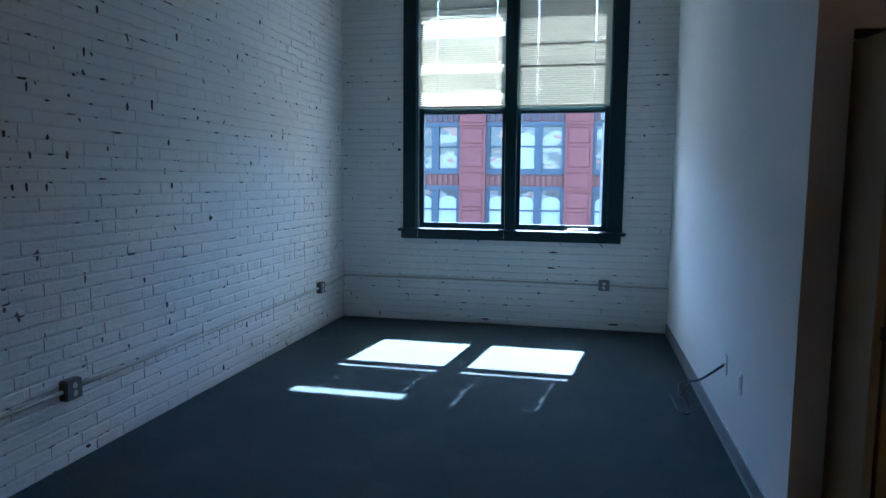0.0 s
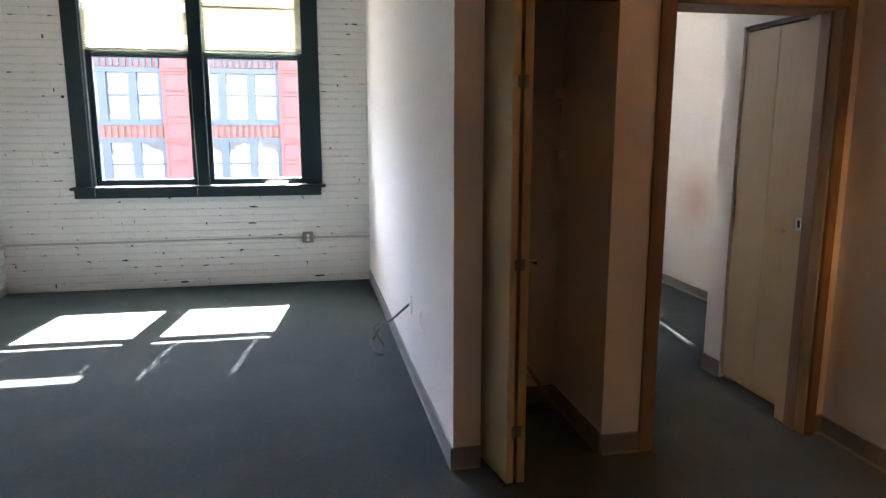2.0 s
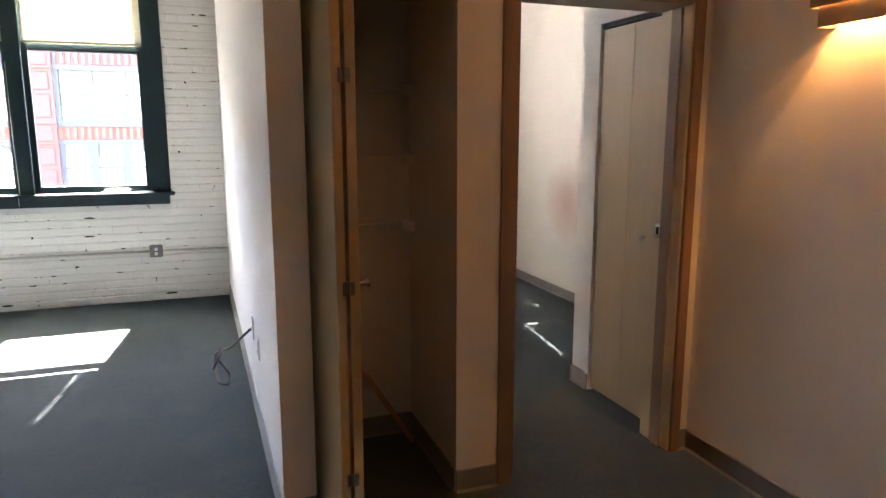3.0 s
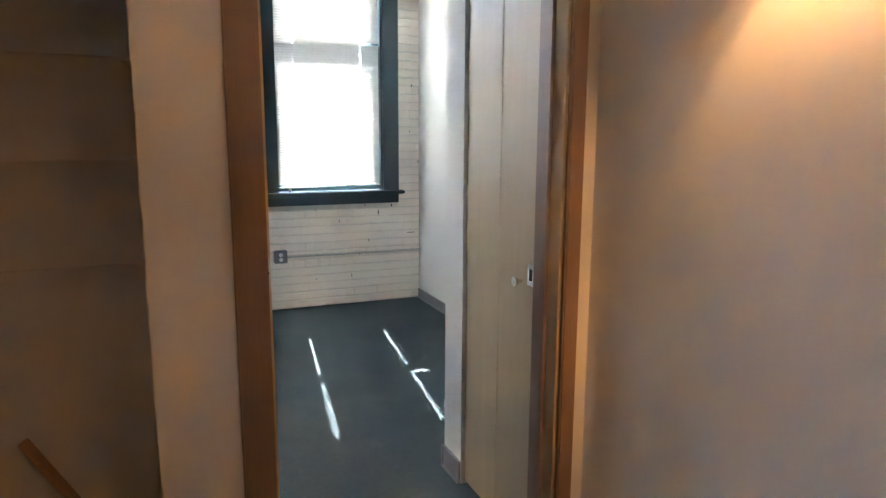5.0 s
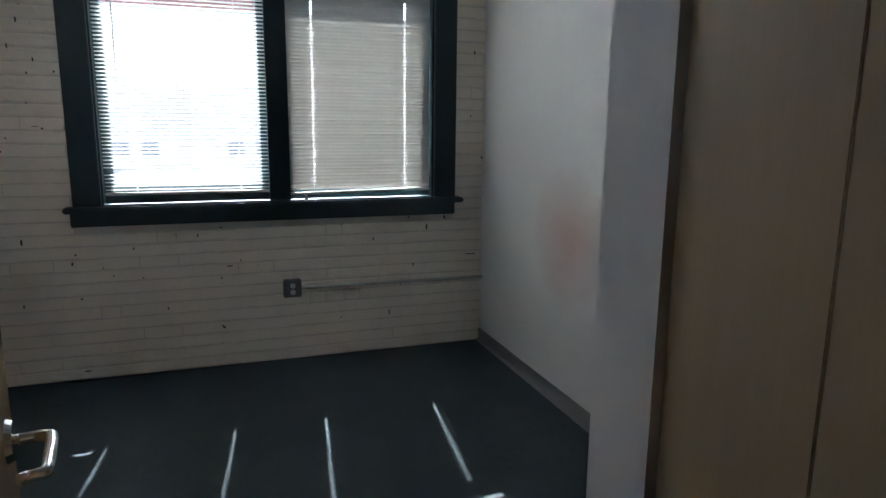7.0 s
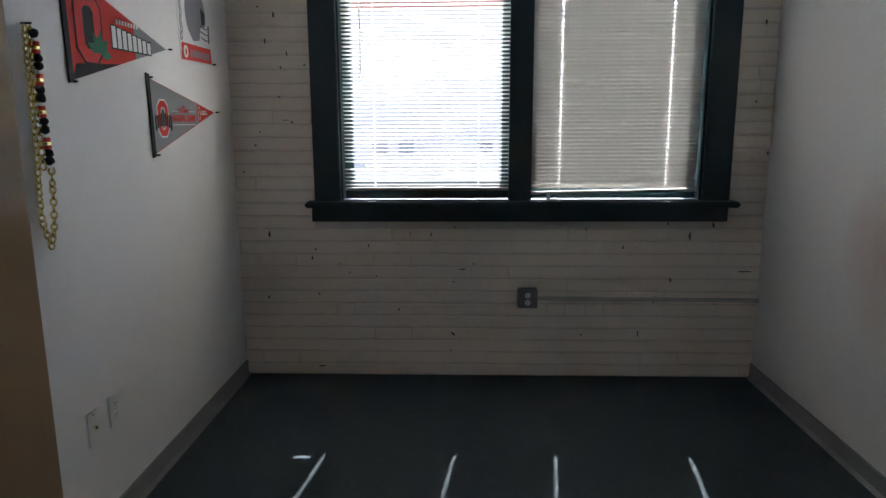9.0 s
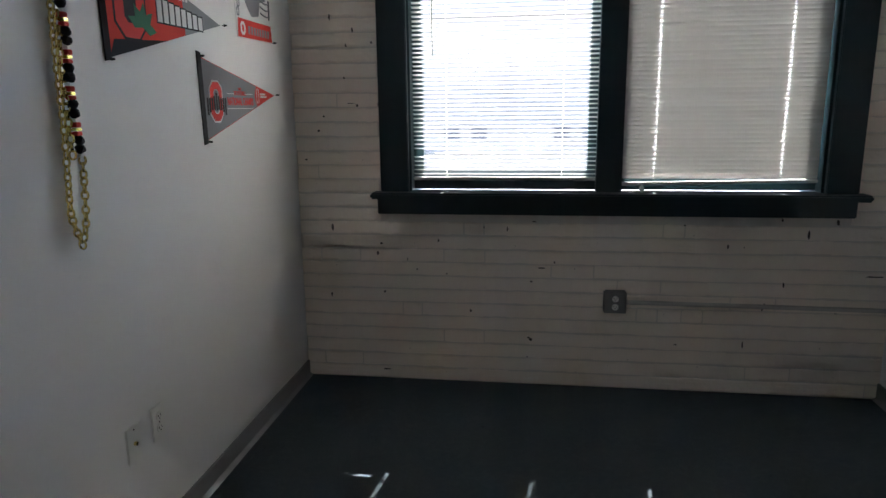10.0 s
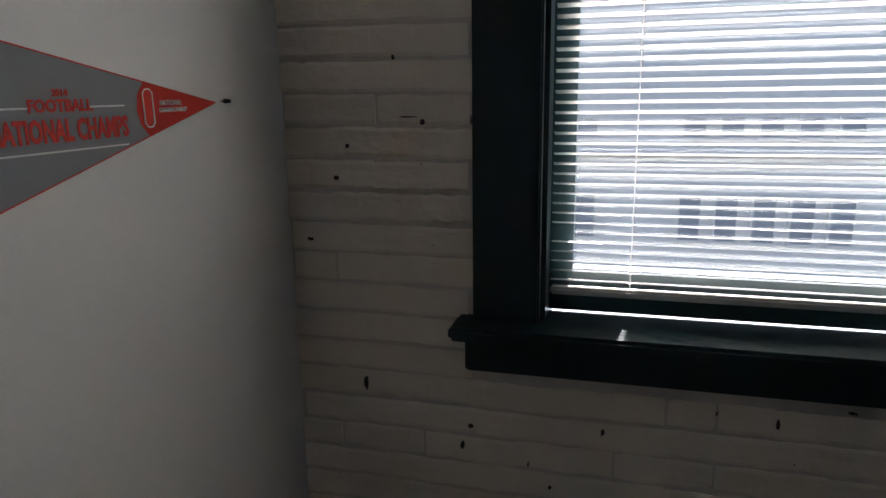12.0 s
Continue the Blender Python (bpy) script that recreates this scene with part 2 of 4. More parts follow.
def tube(points, r, seg=8, closed=False, bm=None):
    """A round tube along a smooth line through the points."""
    bm = bm or bmesh.new()
    pts = [Vector(p) for p in points]
    rings = []
    n = len(pts)
    for i, p in enumerate(pts):
        d = (pts[(i + 1) % n] - pts[i - 1]) if closed else (pts[min(i + 1, n - 1)] - pts[max(i - 1, 0)])
        q = d.to_track_quat("Z", "Y")
        rings.append([bm.verts.new(p + q @ Vector((r * math.cos(2 * math.pi * k / seg), r * math.sin(2 * math.pi * k / seg), 0))) for k in range(seg)])
    for i in range(n if closed else n - 1):
        a, b = rings[i], rings[(i + 1) % n]
        for k in range(seg):
            bm.faces.new((a[k], a[(k + 1) % seg], b[(k + 1) % seg], b[k]))
    if not closed:
        bm.faces.new(rings[0][::-1])
        bm.faces.new(rings[-1])
    return bm


def curve_points(keys, per=8):
    """Catmull-Rom points through the keys."""
    k = [Vector(p) for p in keys]
    k = [k[0] * 2 - k[1]] + k + [k[-1] * 2 - k[-2]]
    out = []
    for i in range(1, len(k) - 2):
        for j in range(per):
            t = j / per
            a, b, c, d = k[i - 1:i + 3]
            out.append(0.5 * ((2 * b) + (c - a) * t + (2 * a - 5 * b + 4 * c - d) * t * t + (3 * b - a - 3 * c + d) * t ** 3))
    return out + [k[-2]]


def prism(outline, axis, lo, hi, bm=None):
    """A plate with the outline (pairs of numbers) thickened along an axis."""
    bm = bm or bmesh.new()
    put = {"x": lambda u, v, w: (w, u, v), "y": lambda u, v, w: (u, w, v), "z": lambda u, v, w: (u, v, w)}[axis]
    a = [bm.verts.new(put(u, v, lo)) for u, v in outline]
    b = [bm.verts.new(put(u, v, hi)) for u, v in outline]
    bm.faces.new(a)
    bm.faces.new(b[::-1])
    n = len(outline)
    for i in range(n):
        bm.faces.new((a[i], b[i], b[(i + 1) % n], a[(i + 1) % n]))
    return bm


def lettering(text, size, m, material, name, parent, label=""):
    cu = bpy.data.curves.new("text", "FONT")
    cu.body, cu.size, cu.extrude, cu.align_x, cu.align_y = text, size, 0.0004, "CENTER", "CENTER"
    cu.resolution_u, cu.offset = 2, size * 0.035
    tmp = new("tmp_text", cu)
    bpy.context.view_layer.update()
    me = bpy.data.meshes.new_from_object(tmp.evaluated_get(bpy.context.evaluated_depsgraph_get()))
    bpy.data.objects.remove(tmp)
    me.transform(Matrix.Translation(-ORIGIN[parent.name]) @ m)
    me.materials.clear()
    me.materials.append(material)
    ob = new(name, me)
    ob.parent = parent
    ORIGIN[ob.name] = ORIGIN[parent.name]
    return tagged(ob, label)


# ---- the shell ----
XL, XP, XQ, XR, XH = -2.21, 1.16, 1.24, 4.05, 3.085   # left brick, partition faces, right wall, hall wall
YW, YF, YB = 7.0, 3.02, -6.0                         # window wall, front of the closets, back of the hall
HC = 3.7                                             # ceiling
WIN_1, WIN_2 = -0.415, 2.762
HALF, HALF_2, W_SILL, W_TOP = 0.99, 0.963, 0.985, 3.40

floor = whole("floor", box(XL - 0.3, XR + 0.3, YB - 0.2, YW + 0.02, -0.2, 0.0), CARPET, "worn dark grey-green carpet", "floor", "structure")
whole("ceiling", box(XL - 0.3, XR + 0.3, YB - 0.2, YW + 0.3, HC, HC + 0.2), CEIL, "plain off-white painted ceiling", "ceiling", "structure")
# window wall in mortar tone, faced with bricks further down
MY = YW + 0.004
wall_north_1 = whole("wall_north_1", boxes([
    (XL - 0.3, WIN_1 - HALF, MY, YW + 0.3, 0, HC), (WIN_1 + HALF, XP + 0.04, MY, YW + 0.3, 0, HC),
    (WIN_1 - HALF, WIN_1 + HALF, MY, YW + 0.3, 0, W_SILL - 0.03), (WIN_1 - HALF, WIN_1 + HALF, MY, YW + 0.3, W_TOP, HC)]),
    MORTAR_WHITE, "white-painted old brick wall with chipped joints", "wall", "structure")
wall_north_2 = whole("wall_north_2", boxes([
    (XP + 0.04, WIN_2 - HALF_2, MY, YW + 0.3, 0, HC), (WIN_2 + HALF_2, XR + 0.3, MY, YW + 0.3, 0, HC),
    (WIN_2 - HALF_2, WIN_2 + HALF_2, MY, YW + 0.3, 0, W_SILL - 0.03), (WIN_2 - HALF_2, WIN_2 + HALF_2, MY, YW + 0.3, W_TOP, HC)]),
    MORTAR_CREAM, "cream-painted old brick wall with chips and stains", "wall", "structure")
wall_west = whole("wall_west", box(XL - 0.3, XL - 0.004, YB, MY, 0, HC), MORTAR_WHITE, "white-painted old brick wall with dark chipped joints", "wall", "structure")
XE = 1.2                                             # near end of the partition, which is not quite square


def wall(name, rows, material, label):
    for r in rows:
        whole(name, box(*r), material, label, "wall", "structure")


def partition_x(y):
    return XE + (XP - XE) * (y - YF) / (YW - YF)


whole("wall_partition", prism([(XE, YF), (1.325, YF), (1.325, YF + 0.1), (XQ, YF + 0.1), (XQ, MY), (XP, MY)], "z", 0, HC), DRYWALL, "smooth white drywall partition", "wall", "structure")
wall("wall_closet_front", [(1.325, 1.905, YF, YF + 0.1, 2.06, HC), (1.905, 2.09, YF, YF + 0.1, 0, HC)], DRYWALL, "white drywall around the closet opening")
wall("wall_door_head", [(2.09, XH, YF + 0.012, 3.215, 2.06, HC)], DRYWALL, "white drywall over the bedroom door")
wall("wall_door_side", [(3.012, XH, YF + 0.006, 3.215, 0, 2.06), (2.0, 2.14, YF + 0.1, 3.212, 0, 2.06)], DRYWALL, "narrow white drywall beside the bedroom door")
wall("wall_closet", [(1.905, 2.0, YF + 0.1, 3.76, 0, HC), (XQ, 1.905, 3.66, 3.76, 0, HC), (XQ, 1.325, YF + 0.1, 3.66, 0, HC)], DRYWALL, "white drywall inside the shallow closet")
wall("wall_hall", [(XH, XH + 0.1, YB, 3.215, 0, HC)], DRYWALL, "off-white drywall hallway wall")
wall("wall_south", [(XL - 0.004, XH, YB - 0.1, YB, 0, HC)], DRYWALL, "plain white drywall behind")
wall("wall_east", [(XR, XR + 0.1, 3.215, MY, 0, HC)], STAINED, "white drywall with a faded reddish stain")
wall("wall_corner_closet", [(3.04, 3.14, 3.825, 4.0, 0, HC), (3.14, XR, 3.9, 4.0, 0, HC), (3.04, 3.14, 3.235, 3.825, 2.07, HC)], DRYWALL, "white drywall boxing in a closet")
wall("wall_closet_back", [(XH + 0.1, XR, 3.215, 3.3, 0, HC), (3.04, XH + 0.1, 3.2151, 3.235, 0, HC)], DRYWALL, "white drywall inside the bedroom closet")


def baseboard(rows, t=0.008):
    """Thin rubber base with a rounded top and a small cove foot, along axis-parallel runs (x0, y0, x1, y1, inward x, inward y)."""
    for x0, y0, x1, y1, nx, ny, *hh in rows:
        h, toe = hh if hh else (0.1, 0.016)
        bm = bmesh.new()
        prof = [(0, 0), (toe, 0), (t, 0.012), (t, h - 0.004), (t - 0.004, h), (0, h)]
        rings = [[bm.verts.new((x + nx * d, y + ny * d, z)) for d, z in prof] for x, y in ((x0, y0), (x1, y1))]
        n = len(prof)
        for k in range(n):
            bm.faces.new((rings[0][k], rings[0][(k + 1) % n], rings[1][(k + 1) % n], rings[1][k]))
        bm.faces.new(rings[0])
        bm.faces.new(rings[1][::-1])
        whole("baseboard", bm, BASE, "grey rubber cove baseboard", "baseboard", "structure")


baseboard([(XE, YF, XP, YW, -1, 0), (XE - 0.014, YF, 1.325, YF, 0, -1), (1.905, YF, 2.09, YF, 0, -1), (XH, YB, XH, YF, -1, 0), (3.036, YF + 0.006, XH, YF + 0.006, 0, -1),
           (1.325, 3.66, 1.905, 3.66, 0, -1), (1.905, YF + 0.004, 1.905, 3.66, -1, 0), (1.325, YF + 0.1, 1.325, 3.66, 1, 0),
           (XQ, 3.76, XQ, YW, 1, 0, 0.082, 0.026), (XR, 4.0, XR, YW, -1, 0, 0.082, 0.026), (3.04, 3.83, 3.04, 4.0, -1, 0), (3.026, 4.0, XR, 4.0, 0, 1), (XQ, 3.76, 2.0, 3.76, 0, 1)])

# ---- windows ----


def window(name, cx, half, label, rail=0.055):
    w = thing(name, (cx, YW, W_SILL), label, "window", kind="structure")
    x0, x1 = cx - half, cx + half
    o = half + 0.128
    yc = 6.972
    part("casing", box(cx - o, x0 + 0.012, yc, MY - 0.001, W_SILL, W_TOP + 0.13, 0.004), GREEN, w)
    part("casing", box(x1 - 0.012, cx + o, yc, MY - 0.001, W_SILL, W_TOP + 0.13, 0.004), GREEN, w)
    part("casing", box(x0 + 0.012, x1 - 0.012, yc + 0.002, MY - 0.001, W_TOP - 0.012, W_TOP + 0.13, 0.004), GREEN, w)
    part("window_sill", box(cx - o - 0.04, cx + o + 0.035, 6.905, 7.075, W_SILL - 0.03, W_SILL, 0.008), GREEN, w)
    part("apron", box(cx - o - 0.012, cx + o - 0.012, 6.945, MY - 0.001, 0.878, W_SILL - 0.03, 0.004), GREEN, w)
    part("outer_sill", box(x0, x1, 7.075, 7.36, W_SILL - 0.075, W_SILL - 0.025, 0.004), GREEN, w)
    for a, b in ((x0, x0 + 0.022), (x1 - 0.022, x1)):
        part("jamb", box(a, b, MY, 7.26, W_SILL - 0.02, W_TOP), GREEN, w)
    part("head", box(x0 + 0.022, x1 - 0.022, MY, 7.26, W_TOP - 0.022, W_TOP), GREEN, w)
    part("mullion", box(cx - 0.06, cx + 0.06, yc + 0.012, MY + 0.02, W_SILL, W_TOP, 0.004), GREEN, w)
    part("mullion", box(cx - 0.045, cx + 0.045, MY + 0.021, 7.26, W_SILL, W_TOP), GREEN, w)
    for a, b in ((x0 + 0.022, cx - 0.045), (cx + 0.045, x1 - 0.022)):
        for kind, z0, z1, ya, yb in (("lower_sash", W_SILL + 0.002, 2.235, 7.075, 7.115), ("upper_sash", 2.17, W_TOP - 0.022, 7.12, 7.16)):
            lo = rail if kind == "lower_sash" else 0.05
            sash = part(kind, boxes([(a, a + 0.05, ya, yb, z0, z1), (b - 0.05, b, ya, yb, z0, z1),
                                     (a + 0.05, b - 0.05, ya, yb, z0, z0 + lo), (a + 0.05, b - 0.05, ya, yb, z1 - 0.05, z1)]), GREEN, w)
            part("pane", box(a + 0.045, b - 0.045, (ya + yb) / 2 - 0.002, (ya + yb) / 2 + 0.002, z0 + lo - 0.005, z1 - 0.045), GLASS, sash).visible_shadow = False
        lock = cyl(((a + b) / 2, 7.085, 2.236), ((a + b) / 2, 7.085, 2.256), 0.016, 0.012)
        add_box(lock, (a + b) / 2 - 0.03, (a + b) / 2 + 0.03, 7.078, 7.098, 2.2355, 2.243, 0.002)
        part("sash_lock", lock, GALV, w)
    return w


window("window_1", WIN_1, HALF, "tall double sash window with dark green painted frame")
window("window_2", WIN_2, HALF_2, "wide double sash window with dark green painted frame", 0.095)


def slat_mesh(length, holes, material, tilt):
    """A curved slat along x, centred, with routed slots at the given places."""
    xs = sorted({-length / 2, length / 2, *[h + s * 0.0045 for h in holes for s in (-1, 1)]})
    bm = bmesh.new()
    ws = [-0.0125, -0.0085, -0.005, 0.005, 0.0085, 0.0125]
    ct, st = math.cos(tilt), math.sin(tilt)
    grid = []
    for x in xs:
        col = []
        for u in ws:
            up = 0.0034 * (1 - (u / 0.0125) ** 2)
            col.append(bm.verts.new((x, u * ct - up * st, u * st + up * ct)))
        grid.append(col)
    for i in range(len(xs) - 1):
        mid = (xs[i] + xs[i + 1]) / 2
        slot = any(abs(mid - h) < 0.0045 for h in holes)
        for j in range(5):
            if slot and j == 2:
                continue
            bm.faces.new((grid[i][j], grid[i + 1][j], grid[i + 1][j + 1], grid[i][j + 1]))
    me = bpy.data.meshes.new("slat")
    bm.to_mesh(me)
    bm.free()
    me.materials.append(material)
    me.polygons.foreach_set("use_smooth", [True] * len(me.polygons))
    return me


def blind(x0, x1, z_low, z_top, holes, tilt, material, label, ajar=(), broken=(), sag=0.0, wand=None, seams=()):
    """ajar: stretches of height (from, to, tilt) whose slats hang differently; seams: heights of bunched slats; broken: (height, x from, x to) for slats cut short; sag: how much the bottom rail leans."""
    y = 7.035
    cx = (x0 + x1) / 2
    b = thing("venetian_blind", (cx, y, z_top), label, "window blind", "window blinds")
    part("headrail", box(x0, x1, y - 0.018, y + 0.018, z_top - 0.035, z_top, 0.002), material, b)
    rail = box(x0 + 0.004, x1 - 0.004, y - 0.013, y + 0.013, z_low, z_low + 0.016, 0.004)
    if sag:
        bmesh.ops.rotate(rail, cent=(x1, y, z_low), matrix=Matrix.Rotation(sag, 3, "Y"), verts=rail.verts)
    part("bottom_rail", rail, material, b)
    tilts = {}
    n = int((z_top - 0.05 - z_low - 0.02) / 0.0205)
    rng = random.Random(int(x0 * 100))
    for i in range(n):
        z = z_low + 0.03 + i * 0.0205
        lean = next((tl for lo, hi, tl in ajar if lo < z < hi), tilt)
        a, c = x0 + 0.005, x1 - 0.005
        for zb, xa, xb in broken:
            if abs(z - zb) < 0.0103:
                a, c = xa, xb
        key = (a, c, rng.randrange(3), lean)
        if key not in tilts:
            tilts[key] = slat_mesh(c - a, [h - (a + c) / 2 for h in holes if a < h < c], material, lean + (key[2] - 1) * 0.012)
        s = new("slat", tilts[key])
        s.parent = b
        s.location = ((a + c) / 2 - cx, 0, z - z_top)
        s.rotation_euler = (rng.uniform(-0.003, 0.003), rng.uniform(-0.0005, 0.0005), 0)
    for zs in seams:
        part("bunched_slats", boxes([(x0 + 0.006, x1 - 0.006, y - 0.011, y + 0.013, zs + 0.006 * k, zs + 0.006 * k + 0.0035) for k in range(3)], 0.001), material, b)
    for h in holes:
        for dy in (-0.0135, 0.0135):
            part("ladder_cord", tube([(h, y + dy, z_low + 0.01), (h, y + dy, z_top - 0.03)], 0.0008, 5), CORD, b)
    if wand:
        part("tilt_wand", cyl((wand[0], y - 0.024, wand[1]), (wand[0], y - 0.02, z_top - 0.03), 0.004, seg=8), PLASTIC, b)
    return b


TILT_SHUT, TILT_OPEN = radians(-76), radians(-13)
blind(-1.38, -0.475, 2.225, 3.385, (-1.185, -0.576), radians(-66), SLAT_CREAM, "half-raised cream venetian blind with bent slats", ajar=((2.22, 2.37, radians(-30)), (2.57, 2.66, radians(-24)), (2.93, 3.06, radians(48)), (3.06, 3.15, radians(-40))), seams=(3.2,))
blind(-0.352, 0.55, 2.225, 3.385, (-0.16, 0.395), TILT_SHUT, SLAT_CREAM, "half-raised closed cream venetian blind", seams=(2.62, 2.83))
blind(1.824, 2.714, 1.036, 3.385, (1.992, 2.545), TILT_OPEN, SLAT_WHITE, "lowered white venetian blind with open slats", broken=((1.165, 1.935, 2.709),), wand=(1.93, 1.62))
blind(2.812, 3.700, 1.028, 3.385, (2.974, 3.537), TILT_SHUT, SLAT_WHITE, "lowered closed white venetian blind with crooked rail", broken=((2.205, 2.817, 3.56),), sag=radians(-1.0))

# ---- doors, trim and closets ----


def bedroom_doorway():
    d = thing("door_1", (2.58, YF, 0), "stained wooden door frame with an open tan door", "door", kind="structure")
    part("door_casing", box(2.09, 2.155, YF - 0.016, YF + 0.004, 0, 2.11, 0.004), OAK, d)
    part("door_casing", box(2.985, 3.035, YF - 0.016, YF + 0.004, 0, 2.11, 0.004), OAK, d)
    part("door_casing", box(2.155, 2.985, YF - 0.016, YF + 0.004, 2.035, 2.11, 0.004), OAK, d)
    part("door_jamb", box(2.14, 2.170, YF + 0.005, 3.212, 0, 2.06, 0.002), OAK, d)
    part("door_jamb", box(2.978, 3.012, YF + 0.005, 3.235, 0, 2.06, 0.002), TAN, d)
    part("door_jamb", box(2.170, 2.978, YF + 0.005, 3.235, 2.03, 2.06, 0.002), OAK, d)
    part("door_stop", box(2.966, 2.978, YF + 0.06, 3.150, 0, 2.03, 0.003), OAK, d)
    strike = box(2.9755, 2.978, 3.160, 3.198, 1.005, 1.075, 0.001)
    s = part("strike_plate", strike, CHROME, d)
    part("latch_hole", box(2.975, 2.9757, 3.170, 3.188, 1.022, 1.058), SLOT, s)
    leaf_m = Matrix.Translation((2.185, 3.225, 0)) @ Matrix.Rotation(radians(7.8), 4, "Z")

    def turned(bm):
        bm.transform(leaf_m)
        return bm
    leaf = part("door_leaf", turned(box(-0.02, 0.018, 0.0, 0.815, 0.012, 2.025, 0.002)), VARNISH, d, "glossy tan flush veneer door, swung open")
    part("edge_band", turned(box(-0.0205, 0.0185, -0.0015, -0.0001, 0.012, 2.025)), TAN, leaf)
    for z in (0.25, 1.097, 1.8):
        h = part("hinge", turned(box(-0.015, 0.016, -0.0040, -0.0018, z - 0.045, z + 0.045, 0.001)), CHROME, leaf)
        for dx, dz in ((0.004, 0.032), (0.010, 0.0), (0.004, -0.032)):
            part("screw", turned(cyl((dx, -0.0041, z + dz), (dx, -0.0052, z + dz), 0.0038, seg=10)), SLOT, h)
        part("knuckle", turned(cyl((-0.024, -0.004, z - 0.045), (-0.024, -0.004, z + 0.045), 0.006, seg=10)), CHROME, h)
    for s in (1, -1):
        face = 0.018 if s > 0 else -0.02
        lv = part("lever_handle", turned(cyl((face + s * 0.0005, 0.75, 1.022), (face + s * 0.009, 0.75, 1.022), 0.031, 0.027, 24)), CHROME, leaf, "chrome lever handle", smooth=False)
        pts = curve_points([(face + s * 0.009, 0.75, 1.022), (face + s * 0.045, 0.75, 1.022), (face + s * 0.055, 0.735, 1.022), (face + s * 0.055, 0.65, 1.022), (face + s * 0.05, 0.635, 1.022), (face + s * 0.022, 0.632, 1.02)], 5)
        part("lever", turned(tube(pts, 0.0085, 10)), CHROME, lv, smooth=True)
    part("latch_bolt", turned(box(-0.012, 0.010, 0.8152, 0.817, 1.0, 1.075)), CHROME, leaf)


bedroom_doorway()


def closet_door(name, label):
    return thing(name, (1.345, 3.04, 0), label, "closet door")


def folded_bifold():
    d = closet_door("bifold_door", "tan bifold closet door folded half open")
    m1 = Matrix.Translation((1.335, 3.09, 0)) @ Matrix.Rotation(radians(11), 4, "Z")
    m2 = Matrix.Translation((1.434, 2.822, 0)) @ Matrix.Rotation(radians(-6), 4, "Z")
    p1 = box(0.0, 0.034, -0.277, 0.0, 0.015, 2.02, 0.003)
    p1.transform(m1)
    a = part("panel", p1, TAN, d)
    p2 = box(0.0, 0.034, 0.0, 0.277, 0.015, 2.02, 0.003)
    p2.transform(m2)
    b = part("panel", p2, TAN, d)
    for z in (0.25, 0.963, 1.68):
        h = part("hinge", boxes([(1.408, 1.423, 2.815, 2.8185, z - 0.024, z + 0.024), (1.435, 1.45, 2.815, 2.8185, z - 0.024, z + 0.024)]), GALV, a)
        part("knuckle", cyl((1.429, 2.813, z - 0.024), (1.429, 2.813, z + 0.024), 0.005, seg=10), GALV, h)
    kb = cyl((1.470, 2.86, 0.97), (1.492, 2.861, 0.97), 0.007)
    add_cyl(kb, (1.492, 2.861, 0.97), (1.510, 2.862, 0.97), 0.011, 0.018)
    part("knob", kb, CHROME, b, "small round metal knob")
    whole("closet_track", box(1.327, 1.903, 3.03, 3.06, 2.03, 2.059, 0.002), DARKGAP, "dark metal overhead closet door track", "door track", "structure")


folded_bifold()


def shut_bifold():
    d = thing("bifold_door", (3.09, 3.53, 0), "closed tan bifold closet door in the bedroom", "closet door")
    for y0, y1 in ((3.242, 3.5285), (3.530, 3.812)):
        p = part("panel", box(3.05, 3.082, y0, y1, 0.025, 2.035, 0.002), TAN, d)
        if y0 < 3.3:
            kb = cyl((3.05, 3.362, 0.978), (3.034, 3.362, 0.978), 0.006)
            add_cyl(kb, (3.034, 3.362, 0.978), (3.018, 3.362, 0.978), 0.010, 0.017)
            part("knob", kb, CHROME, p, "small round metal knob")
    whole("closet_track", box(3.052, 3.082, 3.24, 3.823, 2.045, 2.069, 0.002), DARKGAP, "dark metal overhead closet door track", "door track", "structure")
    fl = box(3.07, 3.098, 3.76, 3.822, 0.0, 0.018, 0.002)
    whole("pivot_bracket", fl, GALV, "small metal floor pivot of the closet door", "bracket")


shut_bifold()
for z in (1.70, 1.385, 1.07):
    s = thing("closet_shelf", (1.6, 3.64, z), "narrow wall cleat of a closet shelf with white bracket", "shelf", "closet shelves")
    part("cleat", box(1.328, 1.86, 3.635, 3.659, z - 0.018, z, 0.002), DRYWALL, s)
    part("bracket", box(1.862, 1.904, 3.57, 3.6585, z - 0.035, z + 0.01, 0.003), PLASTIC, s, "white plastic end bracket")
bm = bmesh.new()
add_box(bm, -0.018, 0.018, -0.01, 0.01, 0.0, 0.66, 0.003)
d = Vector((1.50, 3.62, 0.60)) - Vector((1.87, 3.52, 0.012))
bm.transform(Matrix.Translation((1.87, 3.52, 0.012)) @ d.to_track_quat("Z", "Y").to_matrix().to_4x4())
whole("wooden_stick", bm, WOODBARE, "bare wooden stick leaning in the closet corner", "stick")

# ---- sconce in the hall ----


